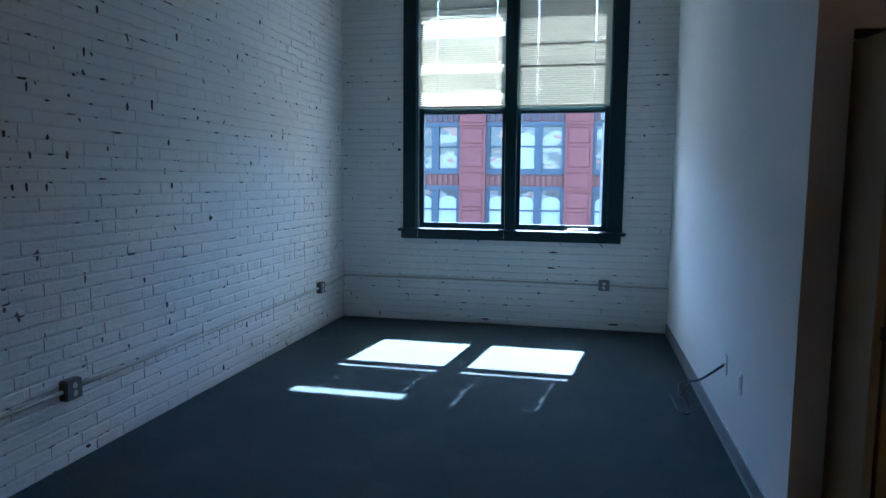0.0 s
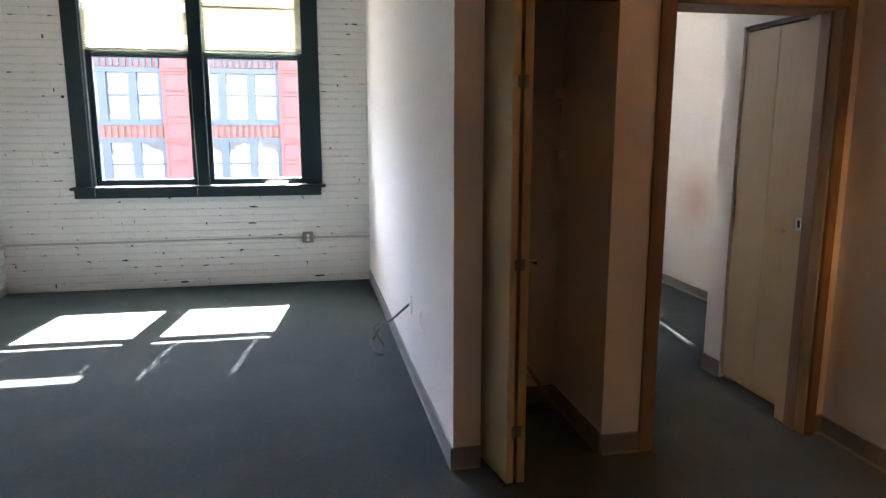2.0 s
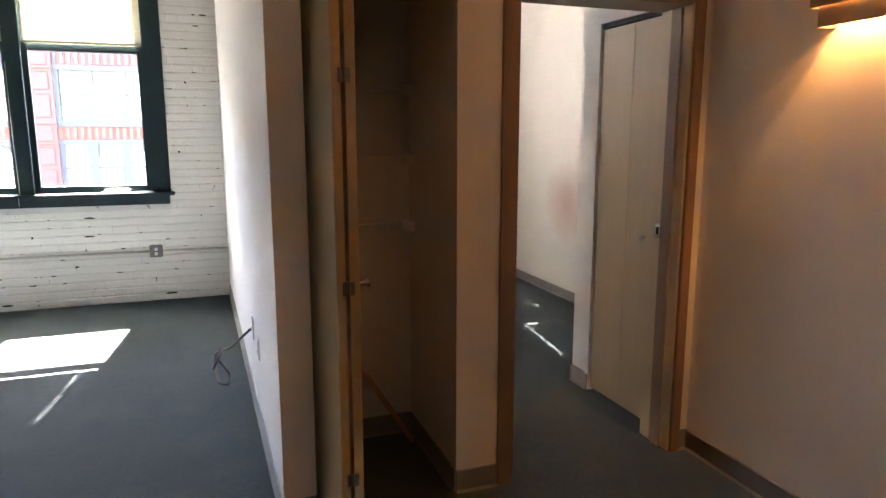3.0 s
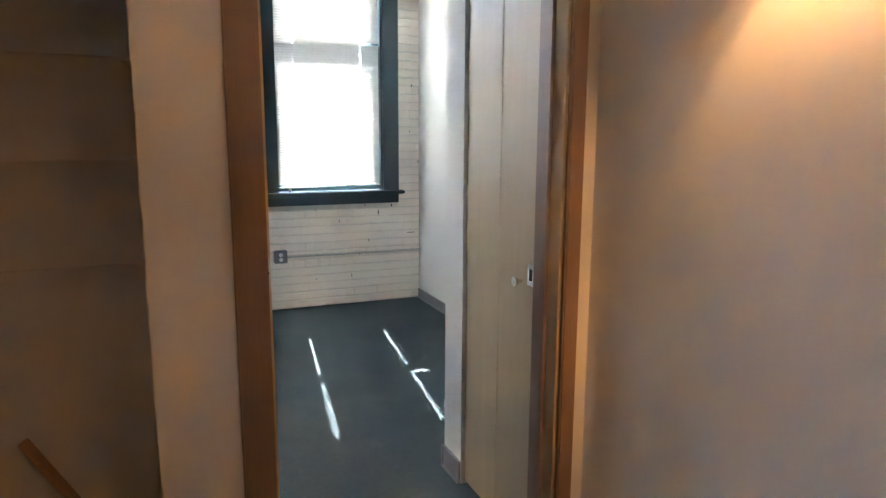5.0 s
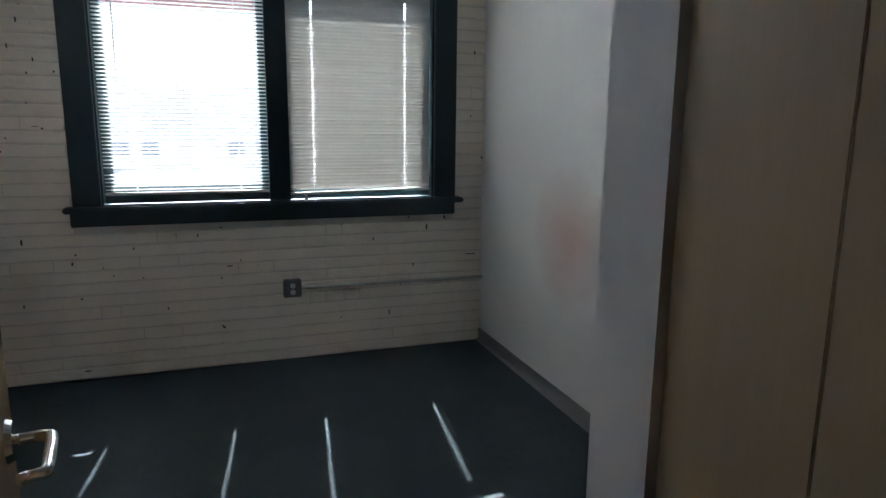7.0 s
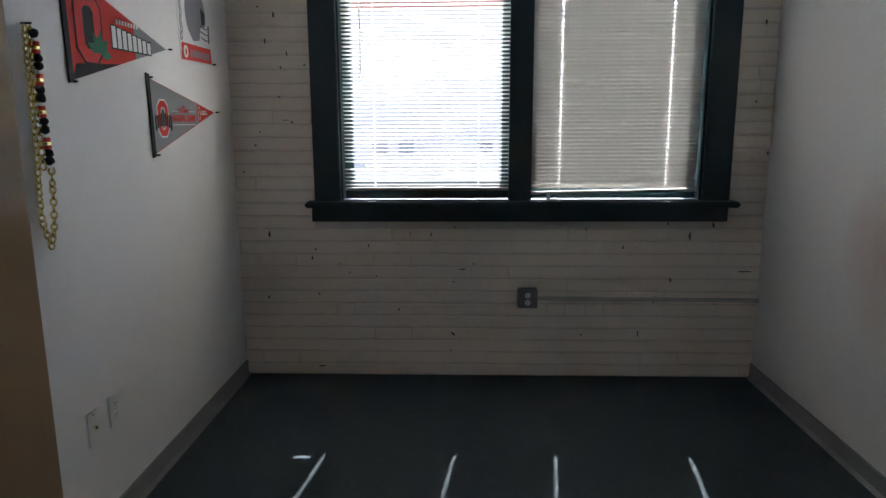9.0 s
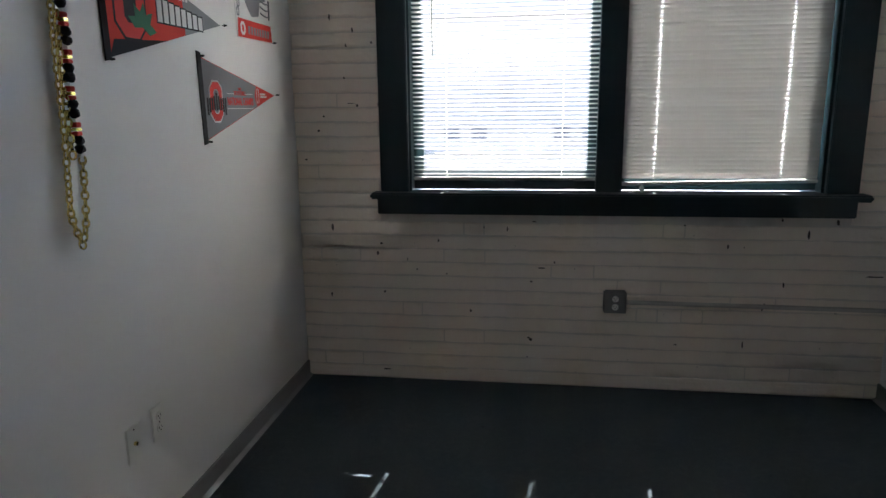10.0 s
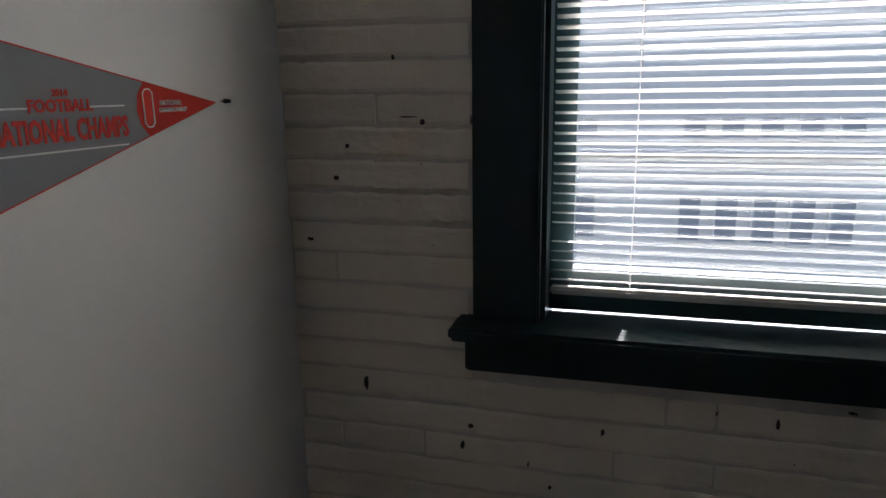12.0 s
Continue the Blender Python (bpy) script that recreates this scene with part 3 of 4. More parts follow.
def sconce(cy, up, down):
    s = thing("wall_sconce", (XH, cy, 1.85), "stepped metal wall sconce with warm glowing inside", "wall lamp", "hall sconces")
    t = 0.004
    tiers = ((1.85, 0.065, 0.125, 0.085), (1.915, 0.065, 0.145, 0.105), (1.98, 0.065, 0.165, 0.125), (2.045, 0.065, 0.185, 0.145))
    for i, (z, h, half, depth) in enumerate(tiers):
        y0, y1 = cy + 0.015 - half, cy + 0.015 + half
        x = XH - depth
        rows = [(x, x + t, y0, y1, z, z + h + 0.012), (x + t, XH - 0.001, y0, y0 + t, z, z + h + 0.012), (x + t, XH - 0.001, y1 - t, y1, z, z + h + 0.012)]
        part("tier", boxes(rows), STEEL, s)
    part("back_plate", box(XH - 0.004, XH - 0.0005, cy - 0.115, cy + 0.115, 1.9, 2.1), STEEL, s)
    hold = cyl((XH - 0.004, cy, 2.0), (XH - 0.03, cy, 2.0), 0.02)
    part("socket", hold, PLASTIC, s)
    bm = bmesh.new()
    bmesh.ops.create_uvsphere(bm, u_segments=16, v_segments=10, radius=0.022, matrix=Matrix.Translation((XH - 0.052, cy, 1.965)))
    part("bulb", bm, BULB, s, "glowing warm bulb", smooth=True)
    for z, e in ((1.935, down), (2.03, up)):
        lamp = new("sconce_light", bpy.data.lights.new("sconce_light", "POINT"))
        lamp.data.energy, lamp.data.color, lamp.data.shadow_soft_size = e, (1.0, 0.43, 0.12), 0.02
        lamp.location = (XH - 0.05, cy, z)


sconce(2.275, 0.38, 0.08)
sconce(-0.3, 1.35, 0.3)

# ---- fixtures ----


def local(bm, at, facing):
    """Move a fixture that faces -y at the origin to its wall. facing: degrees about z."""
    bm.transform(Matrix.Translation(at) @ Matrix.Rotation(radians(facing), 4, "Z"))
    return bm


def duplex(parent, at, facing, out, mat):
    for dz in (0.02, -0.02):
        r = part("receptacle", local(cyl((0, -out, dz), (0, -out - 0.003, dz), 0.0155, seg=20), at, facing), mat, parent)
        part("slot", local(boxes([(-0.0075, -0.0055, -out - 0.0036, -out - 0.0031, dz - 0.001, dz + 0.007), (0.0055, 0.0075, -out - 0.0036, -out - 0.0031, dz - 0.001, dz + 0.007), (-0.002, 0.002, -out - 0.0036, -out - 0.0031, dz - 0.009, dz - 0.005)]), at, facing), SLOT, r)


def surface_box(at, facing, label):
    b = thing("outlet_box", at, label, "electrical outlet", "surface outlets")
    part("box", local(box(-0.053, 0.053, -0.045, 0.006, -0.053, 0.053, 0.006), at, facing), GALV, b)
    pl = part("cover_plate", local(box(-0.051, 0.051, -0.0485, -0.0455, -0.051, 0.051, 0.0015), at, facing), GALV, b)
    duplex(pl, at, facing, 0.0485, PLASTIC)
    for dx in (-0.042, 0.042):
        part("screw", local(cyl((dx, -0.0486, 0.042), (dx, -0.05, 0.042), 0.004, seg=8), at, facing), GALV, pl)


def wall_plate(at, facing, label, kind="duplex"):
    p = thing("outlet_plate", at, label, "electrical outlet", "wall plates")
    part("plate", local(box(-0.036, 0.036, -0.006, 0.0, -0.058, 0.058, 0.0025), at, facing), PLASTIC, p)
    if kind == "duplex":
        duplex(p, at, facing, 0.006, PLASTIC)
    elif kind == "jack":
        part("jack", local(cyl((0, -0.0061, 0), (0, -0.014, 0), 0.006, seg=12), at, facing), BRASS, p)
    part("screw", local(cyl((0, -0.0062, 0.045 if kind != "duplex" else 0), (0, -0.0075, 0.045 if kind != "duplex" else 0), 0.003, seg=8), at, facing), GALV, p)


surface_box((0.547, YW, 0.456), 0, "grey steel outlet box on the white brick")
surface_box((XL, 6.317, 0.421), 90, "grey steel outlet box on the white brick")
surface_box((XL, 3.065, 0.404), 90, "grey steel outlet box on the white brick")
surface_box((2.812, YW, 0.455), 0, "grey steel outlet box on the cream brick")
wall_plate((partition_x(3.88), 3.88, 0.447), -90, "white duplex outlet plate on the partition")
wall_plate((partition_x(4.25), 4.25, 0.445), -90, "white cable plate on the partition", "jack")
wall_plate((XQ, 5.482, 0.405), 90, "white plate with a cable jack", "jack")
wall_plate((XQ, 5.615, 0.410), 90, "white duplex outlet plate")
wall_plate((XR, 5.42, 0.437), -90, "white duplex outlet plate")
wall_plate((XH, 1.88, 0.47), -90, "white duplex outlet plate in the hall")
bm = cyl((XH, 1.86, 1.03), (XH - 0.012, 1.86, 1.03), 0.06, 0.055, 32)
whole("round_cover", bm, PLASTIC, "round white plastic wall cover", "wall cover")


def conduit(keys, label):
    bm = tube(curve_points(keys, 6), 0.0108, 10)
    c = whole("conduit", bm, CONDUIT, label, "conduit", smooth=True)
    return c


G = XL + 0.0185
conduit([(G, -1.9, 0.39), (G, 0.5, 0.392), (G, 2.0, 0.396), (G, 3.01, 0.402)], "painted steel conduit along the white brick")
conduit([(G, 3.12, 0.404), (G, 4.5, 0.410), (G, 6.262, 0.420)], "painted steel conduit along the white brick")
conduit([(G, 6.372, 0.421), (G, 6.7, 0.43), (G, 6.93, 0.45), (G + 0.02, 6.975, 0.455), (G + 0.06, 6.9815, 0.457), (-1.5, 6.9815, 0.457), (-0.5, 6.9815, 0.457), (0.492, 6.9815, 0.456)], "painted steel conduit bent round the corner")
conduit([(0.602, 6.9815, 0.455), (0.9, 6.9815, 0.452), (XP, 6.9815, 0.45)], "painted steel conduit to the partition")
conduit([(2.867, 6.9815, 0.452), (3.4, 6.9815, 0.449), (XR, 6.9815, 0.444)], "painted steel conduit along the cream brick")

cable = tube(curve_points([(partition_x(4.25) - 0.014, 4.25, 0.44), (XP - 0.03, 4.26, 0.40), (1.07, 4.40, 0.30), (1.02, 4.52, 0.25), (0.985, 4.60, 0.20), (1.02, 4.66, 0.12), (1.06, 4.70, 0.04), (1.05, 4.62, 0.006), (1.0, 4.66, 0.006), (0.99, 4.80, 0.006), (0.985, 4.95, 0.01)], 8), 0.0075, 8)
c = whole("coaxial_cable", cable, CABLE, "loose dark coaxial cable curling down to the carpet", "cable", smooth=True)
cable2 = tube(curve_points([(1.03, 4.50, 0.255), (1.0, 4.42, 0.24), (0.97, 4.48, 0.16), (0.99, 4.58, 0.21), (1.02, 4.52, 0.262)], 8), 0.0075, 8)
part("loop", cable2, CABLE, c, smooth=True)

# white cord heap on the first sill
keys = []
rng = random.Random(4)
for i in range(16):
    keys.append((0.27 + 0.11 * math.sin(i * 1.9) + rng.uniform(-0.03, 0.03), 6.99 + 0.03 * math.cos(i * 2.3), W_SILL + 0.006 + 0.012 * (i % 3)))
whole("tangled_string", tube(curve_points(keys, 5), 0.004, 6), CORD, "tangled white blind cord lying on the sill", "cord", smooth=True)
bm = box(2.905, 2.925, 6.985, 7.01, W_SILL, W_SILL + 0.03, 0.004)
add_cyl(bm, (2.915, 6.995, W_SILL + 0.03), (2.915, 6.995, W_SILL + 0.045), 0.005)
whole("blind_clip", bm, PLASTIC, "small white hold-down clip on the sill", "clip")
for i, (x0, z0) in enumerate(((-0.475, 2.2), (-1.372, 2.2))):
    pts = curve_points([(x0, 7.0, 3.3), (x0 + 0.004, 6.995, 2.4), (x0 + 0.01, 6.965, 1.5), (x0 + 0.02, 6.955, 1.02), (x0 + 0.02, 6.899, 0.96), (x0 + 0.02, 6.897, 0.9)], 6)
    whole("lift_cord", tube(pts, 0.0018, 5), CORD, "thin white lift cord of the blind", "cord", smooth=True)

# ---- things on the bedroom wall ----
XW = XQ + 0.0008


def on_wall(u, v, x):
    return (x, u, v)


def pin(u, v, name="push_pin"):
    bm = cyl((XQ, u, v), (XQ + 0.012, u, v), 0.0012, seg=6)
    add_cyl(bm, (XQ + 0.008, u, v), (XQ + 0.02, u, v), 0.0045, 0.0035, 10)
    whole(name, bm, SLOT, "black push pin in the white drywall", "push pin", group="push pins")


def oct_ring(cu, cv, w, h, t, bm=None, x=XW, th=0.001):
    """A letter-O shape with cut corners, standing on the wall."""
    bm = bm or bmesh.new()

    def loop(w, h, k):
        c = k * w
        return [(-w, -h + c), (-w + c, -h), (w - c, -h), (w, -h + c), (w, h - c), (w - c, h), (-w + c, h), (-w, h - c)]
    o, i = loop(w, h, 0.55), loop(w - t, h - t, 0.5)
    vo = [[bm.verts.new((x + d, cu + a, cv + b)) for a, b in o] for d in (0, th)]
    vi = [[bm.verts.new((x + d, cu + a, cv + b)) for a, b in i] for d in (0, th)]
    for k in range(8):
        n = (k + 1) % 8
        bm.faces.new((vo[1][k], vo[1][n], vi[1][n], vi[1][k]))
        bm.faces.new((vo[0][k], vo[0][n], vo[1][n], vo[1][k]))
        bm.faces.new((vi[0][k], vi[0][n], vi[1][n], vi[1][k]))
    return bm


def letters_facing(u, v, x, lean=0.0):
    """Pose of writing on the bedroom's left wall: reads along +y, faces +x."""
    m = Matrix(((0, 0, 1, x), (1, 0, 0, u), (0, 1, 0, v), (0, 0, 0, 1)))
    return m @ Matrix.Rotation(lean, 4, "Z")


def grey_pennant():
    p = thing("pennant", (XQ, 6.4, 1.43), "grey felt pennant with red tip and black edge", "pennant", "pennants")
    tip, top, bot = (6.745, 1.447), (6.085, 1.570), (6.094, 1.277)

    def along(s, w):
        """s from the left edge to the tip, w from -1 (bottom) to 1 (top)."""
        mu, mv = (top[0] + bot[0]) / 2, (top[1] + bot[1]) / 2
        return (mu + (tip[0] - mu) * s + (top[0] - mu) * w * (1 - s), mv + (tip[1] - mv) * s + (top[1] - mv) * w * (1 - s))
    part("field", prism([along(0, -1), along(0.72, -1), along(0.72, 1), along(0, 1)], "x", XW, XW + 0.0025), FELT_GREY, p)
    part("tip", prism([along(0.715, -1), tip, along(0.715, 1), along(0.69, 0.5), along(0.682, 0), along(0.69, -0.5)], "x", XW, XW + 0.0028), FELT_RED, p, "red pointed tip")
    part("edge_band", prism([(6.072, 1.262), (6.098, 1.266), (6.09, 1.585), (6.064, 1.59)], "x", XW, XW + 0.005), FELT_BLACK, p, "black edge band")
    for w in (-1, 1):
        a, b, c, d2 = along(0, w), along(1, w), along(1, w), along(0, w * 1.02)
        part("piping", tube([on_wall(*a, XW + 0.002), on_wall(*b, XW + 0.002)], 0.0014, 5), FELT_RED, p)
    cu, cv = 6.185, 1.416
    x = XW + 0.003
    part("badge", oct_ring(cu, cv, 0.052, 0.077, 0.036, x=x), INK_WHITE, p, "white outline of the badge")
    part("badge", oct_ring(cu, cv, 0.046, 0.071, 0.026, x=x + 0.0006), INK_RED, p, "red ring-shaped badge")
    for k, h in enumerate((0.062, 0.052, 0.046, 0.052, 0.064, 0.052, 0.046, 0.052, 0.062)):
        u = cu - 0.070 + k * 0.0175
        v = cv - 0.0045 * abs(k - 4)
        part("badge_bar", box(x + 0.0018, x + 0.0024, u - 0.0058, u + 0.0058, v - h / 2, v + h / 2), INK_BLACK, p, "black bar across the badge")
    part("rule", box(x, x + 0.0006, 6.276, 6.342, 1.446, 1.4485), INK_WHITE, p)
    part("rule", box(x, x + 0.0006, 6.442, 6.51, 1.446, 1.4485), INK_WHITE, p)
    part("backing", box(x, x + 0.0006, 6.272, 6.515, 1.396, 1.438), INK_GREY, p)
    part("rule", box(x, x + 0.0006, 6.276, 6.51, 1.389, 1.3915), INK_WHITE, p)
    lettering("FOOTBALL", 0.022, letters_facing(6.392, 1.449, x + 0.0006), INK_RED, "lettering", p)
    lettering("2014", 0.013, letters_facing(6.392, 1.466, x + 0.0006), INK_RED, "lettering", p)
    lettering("NATIONAL CHAMPS", 0.0335, letters_facing(6.393, 1.416, x + 0.0016) @ Matrix.Diagonal((0.77, 1.2, 1, 1)), INK_RED, "lettering", p)
    lettering("NATIONAL", 0.011, letters_facing(6.617, 1.449, x + 0.001), INK_WHITE, "lettering", p)
    lettering("CHAMPIONSHIP", 0.010, letters_facing(6.622, 1.438, x + 0.001), INK_WHITE, "lettering", p)
    part("ball_mark", oct_ring(6.562, 1.442, 0.012, 0.03, 0.002, x=x + 0.0006), INK_WHITE, p)
    pin(6.767, 1.449)
    pin(6.088, 1.573)
    pin(6.098, 1.272)


grey_pennant()


def red_pennant():
    p = thing("pennant", (XQ, 5.9, 1.7), "large red felt pennant with black edge", "pennant", "pennants")
    tip, top, bot = (6.265, 1.694), (5.565, 1.876), (5.575, 1.532)
    mu, mv = (top[0] + bot[0]) / 2, (top[1] + bot[1]) / 2

    def along(s, w):
        return (mu + (tip[0] - mu) * s + (top[0] - mu) * w * (1 - s), mv + (tip[1] - mv) * s + (top[1] - mv) * w * (1 - s))
    part("field", prism([along(0.0, -1), along(0.62, -1), along(0.62, 1), along(0.0, 1)], "x", XW, XW + 0.0025), FELT_RED, p)
    part("tip", prism([along(0.62, -1), along(1, 0), along(0.62, 1)], "x", XW, XW + 0.0027), FELT_GREY, p, "grey pointed tip")
    part("lower_band", prism([along(0, -1), along(0.45, -1), along(0.04, -0.72)], "x", XW + 0.0028, XW + 0.0034), FELT_BLACK, p)
    part("edge_band", prism([(5.553, 1.522), (5.58, 1.526), (5.572, 1.882), (5.545, 1.888)], "x", XW, XW + 0.005), FELT_BLACK, p, "black edge band")
    x = XW + 0.0045
    part("emblem", oct_ring(5.690, 1.705, 0.082, 0.118, 0.062, x=x), INK_BLACK, p, "black outline of the emblem")
    part("emblem", oct_ring(5.690, 1.705, 0.074, 0.110, 0.042, x=x + 0.0006), INK_RED, p, "red ring-shaped emblem")
    leaf = bmesh.new()
    for a in (-70, -30, 10, 50, 95):
        r = radians(a)
        u, v = 5.745, 1.63
        e = (u + 0.075 * math.sin(r), v + 0.075 * math.cos(r))
        n = (0.018 * math.cos(r), -0.018 * math.sin(r))
        mid = ((u + e[0]) / 2, (v + e[1]) / 2)
        prism([(u, v), (mid[0] + n[0], mid[1] + n[1]), e, (mid[0] - n[0], mid[1] - n[1])], "x", x + 0.0018, x + 0.0024 + a * 1e-6, leaf)
    part("leaf_mark", leaf, INK_GREEN, p, "green leaf mark")
    part("emblem_core", prism([(5.664, 1.645), (5.716, 1.645), (5.722, 1.66), (5.722, 1.75), (5.716, 1.765), (5.664, 1.765), (5.658, 1.75), (5.658, 1.66)], "x", x, x + 0.0008), INK_BLACK, p)
    for k in range(8):
        u = 5.835 + k * 0.037
        h = 0.074 - 0.0045 * k
        v = 1.695 - 0.002 * k
        part("word_bar", box(x, x + 0.0005, u - 0.005, u + 0.032, v - h / 2 - 0.005, v + h / 2 + 0.005), INK_BLACK, p)
        part("word_bar", box(x + 0.0006, x + 0.001, u, u + 0.027, v - h / 2, v + h / 2), INK_WHITE, p, "pale bar of a large word")
        part("word_bar", box(x, x + 0.0006, 5.87 + k * 0.021, 5.882 + k * 0.021, 1.742, 1.757), INK_WHITE, p)
    pin(6.285, 1.697)
    pin(5.57, 1.527)


red_pennant()


def helmet_plaque():
    p = thing("wall_cutout", (XQ, 6.6, 1.8), "flat cut-out sign with a grey helmet over red banner", "wall sign", "pennants")
    x = XW
    part("backing", prism([(6.415, 1.668), (6.768, 1.672), (6.75, 1.80), (6.74, 1.99), (6.62, 2.03), (6.48, 2.0), (6.40, 1.90)], "x", x, x + 0.002), INK_WHITE, p)
    part("banner", prism([(6.418, 1.672), (6.764, 1.676), (6.755, 1.745), (6.425, 1.745)], "x", x + 0.0022, x + 0.003), INK_RED, p, "red banner")
    dome = [(6.60 + 0.115 * math.cos(radians(a)), 1.885 + 0.125 * math.sin(radians(a))) for a in range(-20, 231, 10)] + [(6.56, 1.762), (6.63, 1.772), (6.65, 1.83)]
    part("helmet", prism(dome, "x", x + 0.0022, x + 0.003), INK_GREY, p, "grey helmet shape")
    mask = bmesh.new()
    for k in range(3):
        tube(curve_points([(x + 0.0045, 6.65, 1.84 - 0.026 * k), (x + 0.0045, 6.70, 1.832 - 0.026 * k), (x + 0.0045, 6.745, 1.835 - 0.026 * k)], 4), 0.003, 5, bm=mask)
    tube([(x + 0.0045, 6.742, 1.85), (x + 0.0045, 6.738, 1.77)], 0.003, 5, bm=mask)
    part("face_guard", mask, INK_GREY, p)
    part("opening", prism([(6.66, 1.92), (6.71, 1.90), (6.70, 1.85), (6.665, 1.845)], "x", x + 0.0045, x + 0.0036), INK_BLACK, p)
    chain = bmesh.new()
    for k in range(7):
        oct_ring(6.43 + 0.006 * (k % 2), 1.77 + 0.034 * k, 0.011, 0.018, 0.006, chain, x + 0.0022)
    part("side_ornament", chain, INK_GREY, p)
    for k in range(8):
        part("word_bar", box(x + 0.0031, x + 0.0036, 6.515 + k * 0.028, 6.534 + k * 0.028, 1.69, 1.722), INK_GREY, p)
    part("round_mark", oct_ring(6.465, 1.708, 0.022, 0.026, 0.012, x=x + 0.0031), INK_WHITE, p)
    pin(6.77, 1.676)


helmet_plaque()


def link_mesh():
    keys = []
    for k in range(14):
        a = 2 * math.pi * k / 14
        keys.append((0.0078 * math.cos(a), 0, 0.0115 * math.sin(a)))
    bm = tube(keys, 0.0031, 6, closed=True)
    return finish("link", bm, BRASS, smooth=True)


def necklace():
    n = thing("chain_necklace", (XQ, 5.36, 1.67), "gold plastic chain with red, white and black beads", "necklace")
    pn = cyl((XQ, 5.355, 1.672), (XQ + 0.03, 5.355, 1.672), 0.003, 0.004, 8)
    part("hook", pn, SLOT, n, "black hook nail")
    me = link_mesh()

    def strand(keys, start):
        pts = curve_points(keys, 40)
        walked, last, out = 0.0, pts[0], []
        for q in pts[1:]:
            walked += (q - last).length
            if walked >= 0.0172:
                out.append((q, (q - last).normalized()))
                walked = 0.0
            last = q
        for i, (q, dirn) in enumerate(out):
            o = new("link", me)
            o.parent = n
            m = Matrix.Translation(q - ORIGIN[n.name]) @ dirn.to_track_quat("Z", "Y").to_matrix().to_4x4() @ Matrix.Rotation(radians(20 + 90 * (i % 2)), 4, "Z")
            o.matrix_basis = m
    x = XQ + 0.016
    strand([(x, 5.345, 1.672), (x, 5.338, 1.5), (x, 5.335, 1.35), (x, 5.325, 1.2), (x + 0.004, 5.318, 1.12), (x + 0.008, 5.34, 1.045)], 0)
    strand([(x + 0.006, 5.345, 1.046), (x + 0.01, 5.36, 1.1), (x + 0.01, 5.372, 1.2), (x + 0.012, 5.374, 1.27)], 1)
    strand([(x + 0.004, 5.362, 1.672), (x + 0.002, 5.352, 1.5), (x + 0.002, 5.352, 1.4), (x + 0.004, 5.35, 1.27)], 2)
    rng2 = random.Random(7)
    z = 1.66
    k = 0
    while z > 1.27:
        kind = (FELT_BLACK, INK_WHITE, INK_RED, BRASS, INK_RED, FELT_BLACK)[k % 6]
        h = (0.026, 0.008, 0.014, 0.009, 0.012, 0.020)[k % 6]
        u = 5.366 + 0.004 * math.sin(z * 25)
        r = 0.013 if kind is FELT_BLACK else 0.0095
        if kind is FELT_BLACK:
            bm = bmesh.new()
            bmesh.ops.create_icosphere(bm, subdivisions=2, radius=r)
            for v in bm.verts:
                v.co *= rng2.uniform(0.88, 1.15)
            bm.transform(Matrix.Translation((x + 0.012, u, z - h / 2)) @ Matrix.Diagonal((1, 1, 1.05, 1)))
        else:
            bm = box(x, x + 2 * r, u - r, u + r, z - h, z - 0.001, 0.002)
        part("bead", bm, kind, n)
        z -= h
        k += 1


necklace()
bm = cyl((XR, 5.448, 0.857), (XR - 0.02, 5.448, 0.857), 0.004, 0.003, 8)
whole("push_pin", bm, SLOT, "black push pin in the white drywall", "push pin", group="push pins")

# ---- outside ----
GROUND = -8.0
whole("ground", box(-1500, 1500, -1500, 2500, GROUND - 0.5, GROUND), ASPHALT, "grey asphalt street far below", "ground", "structure")
FY = 36.0


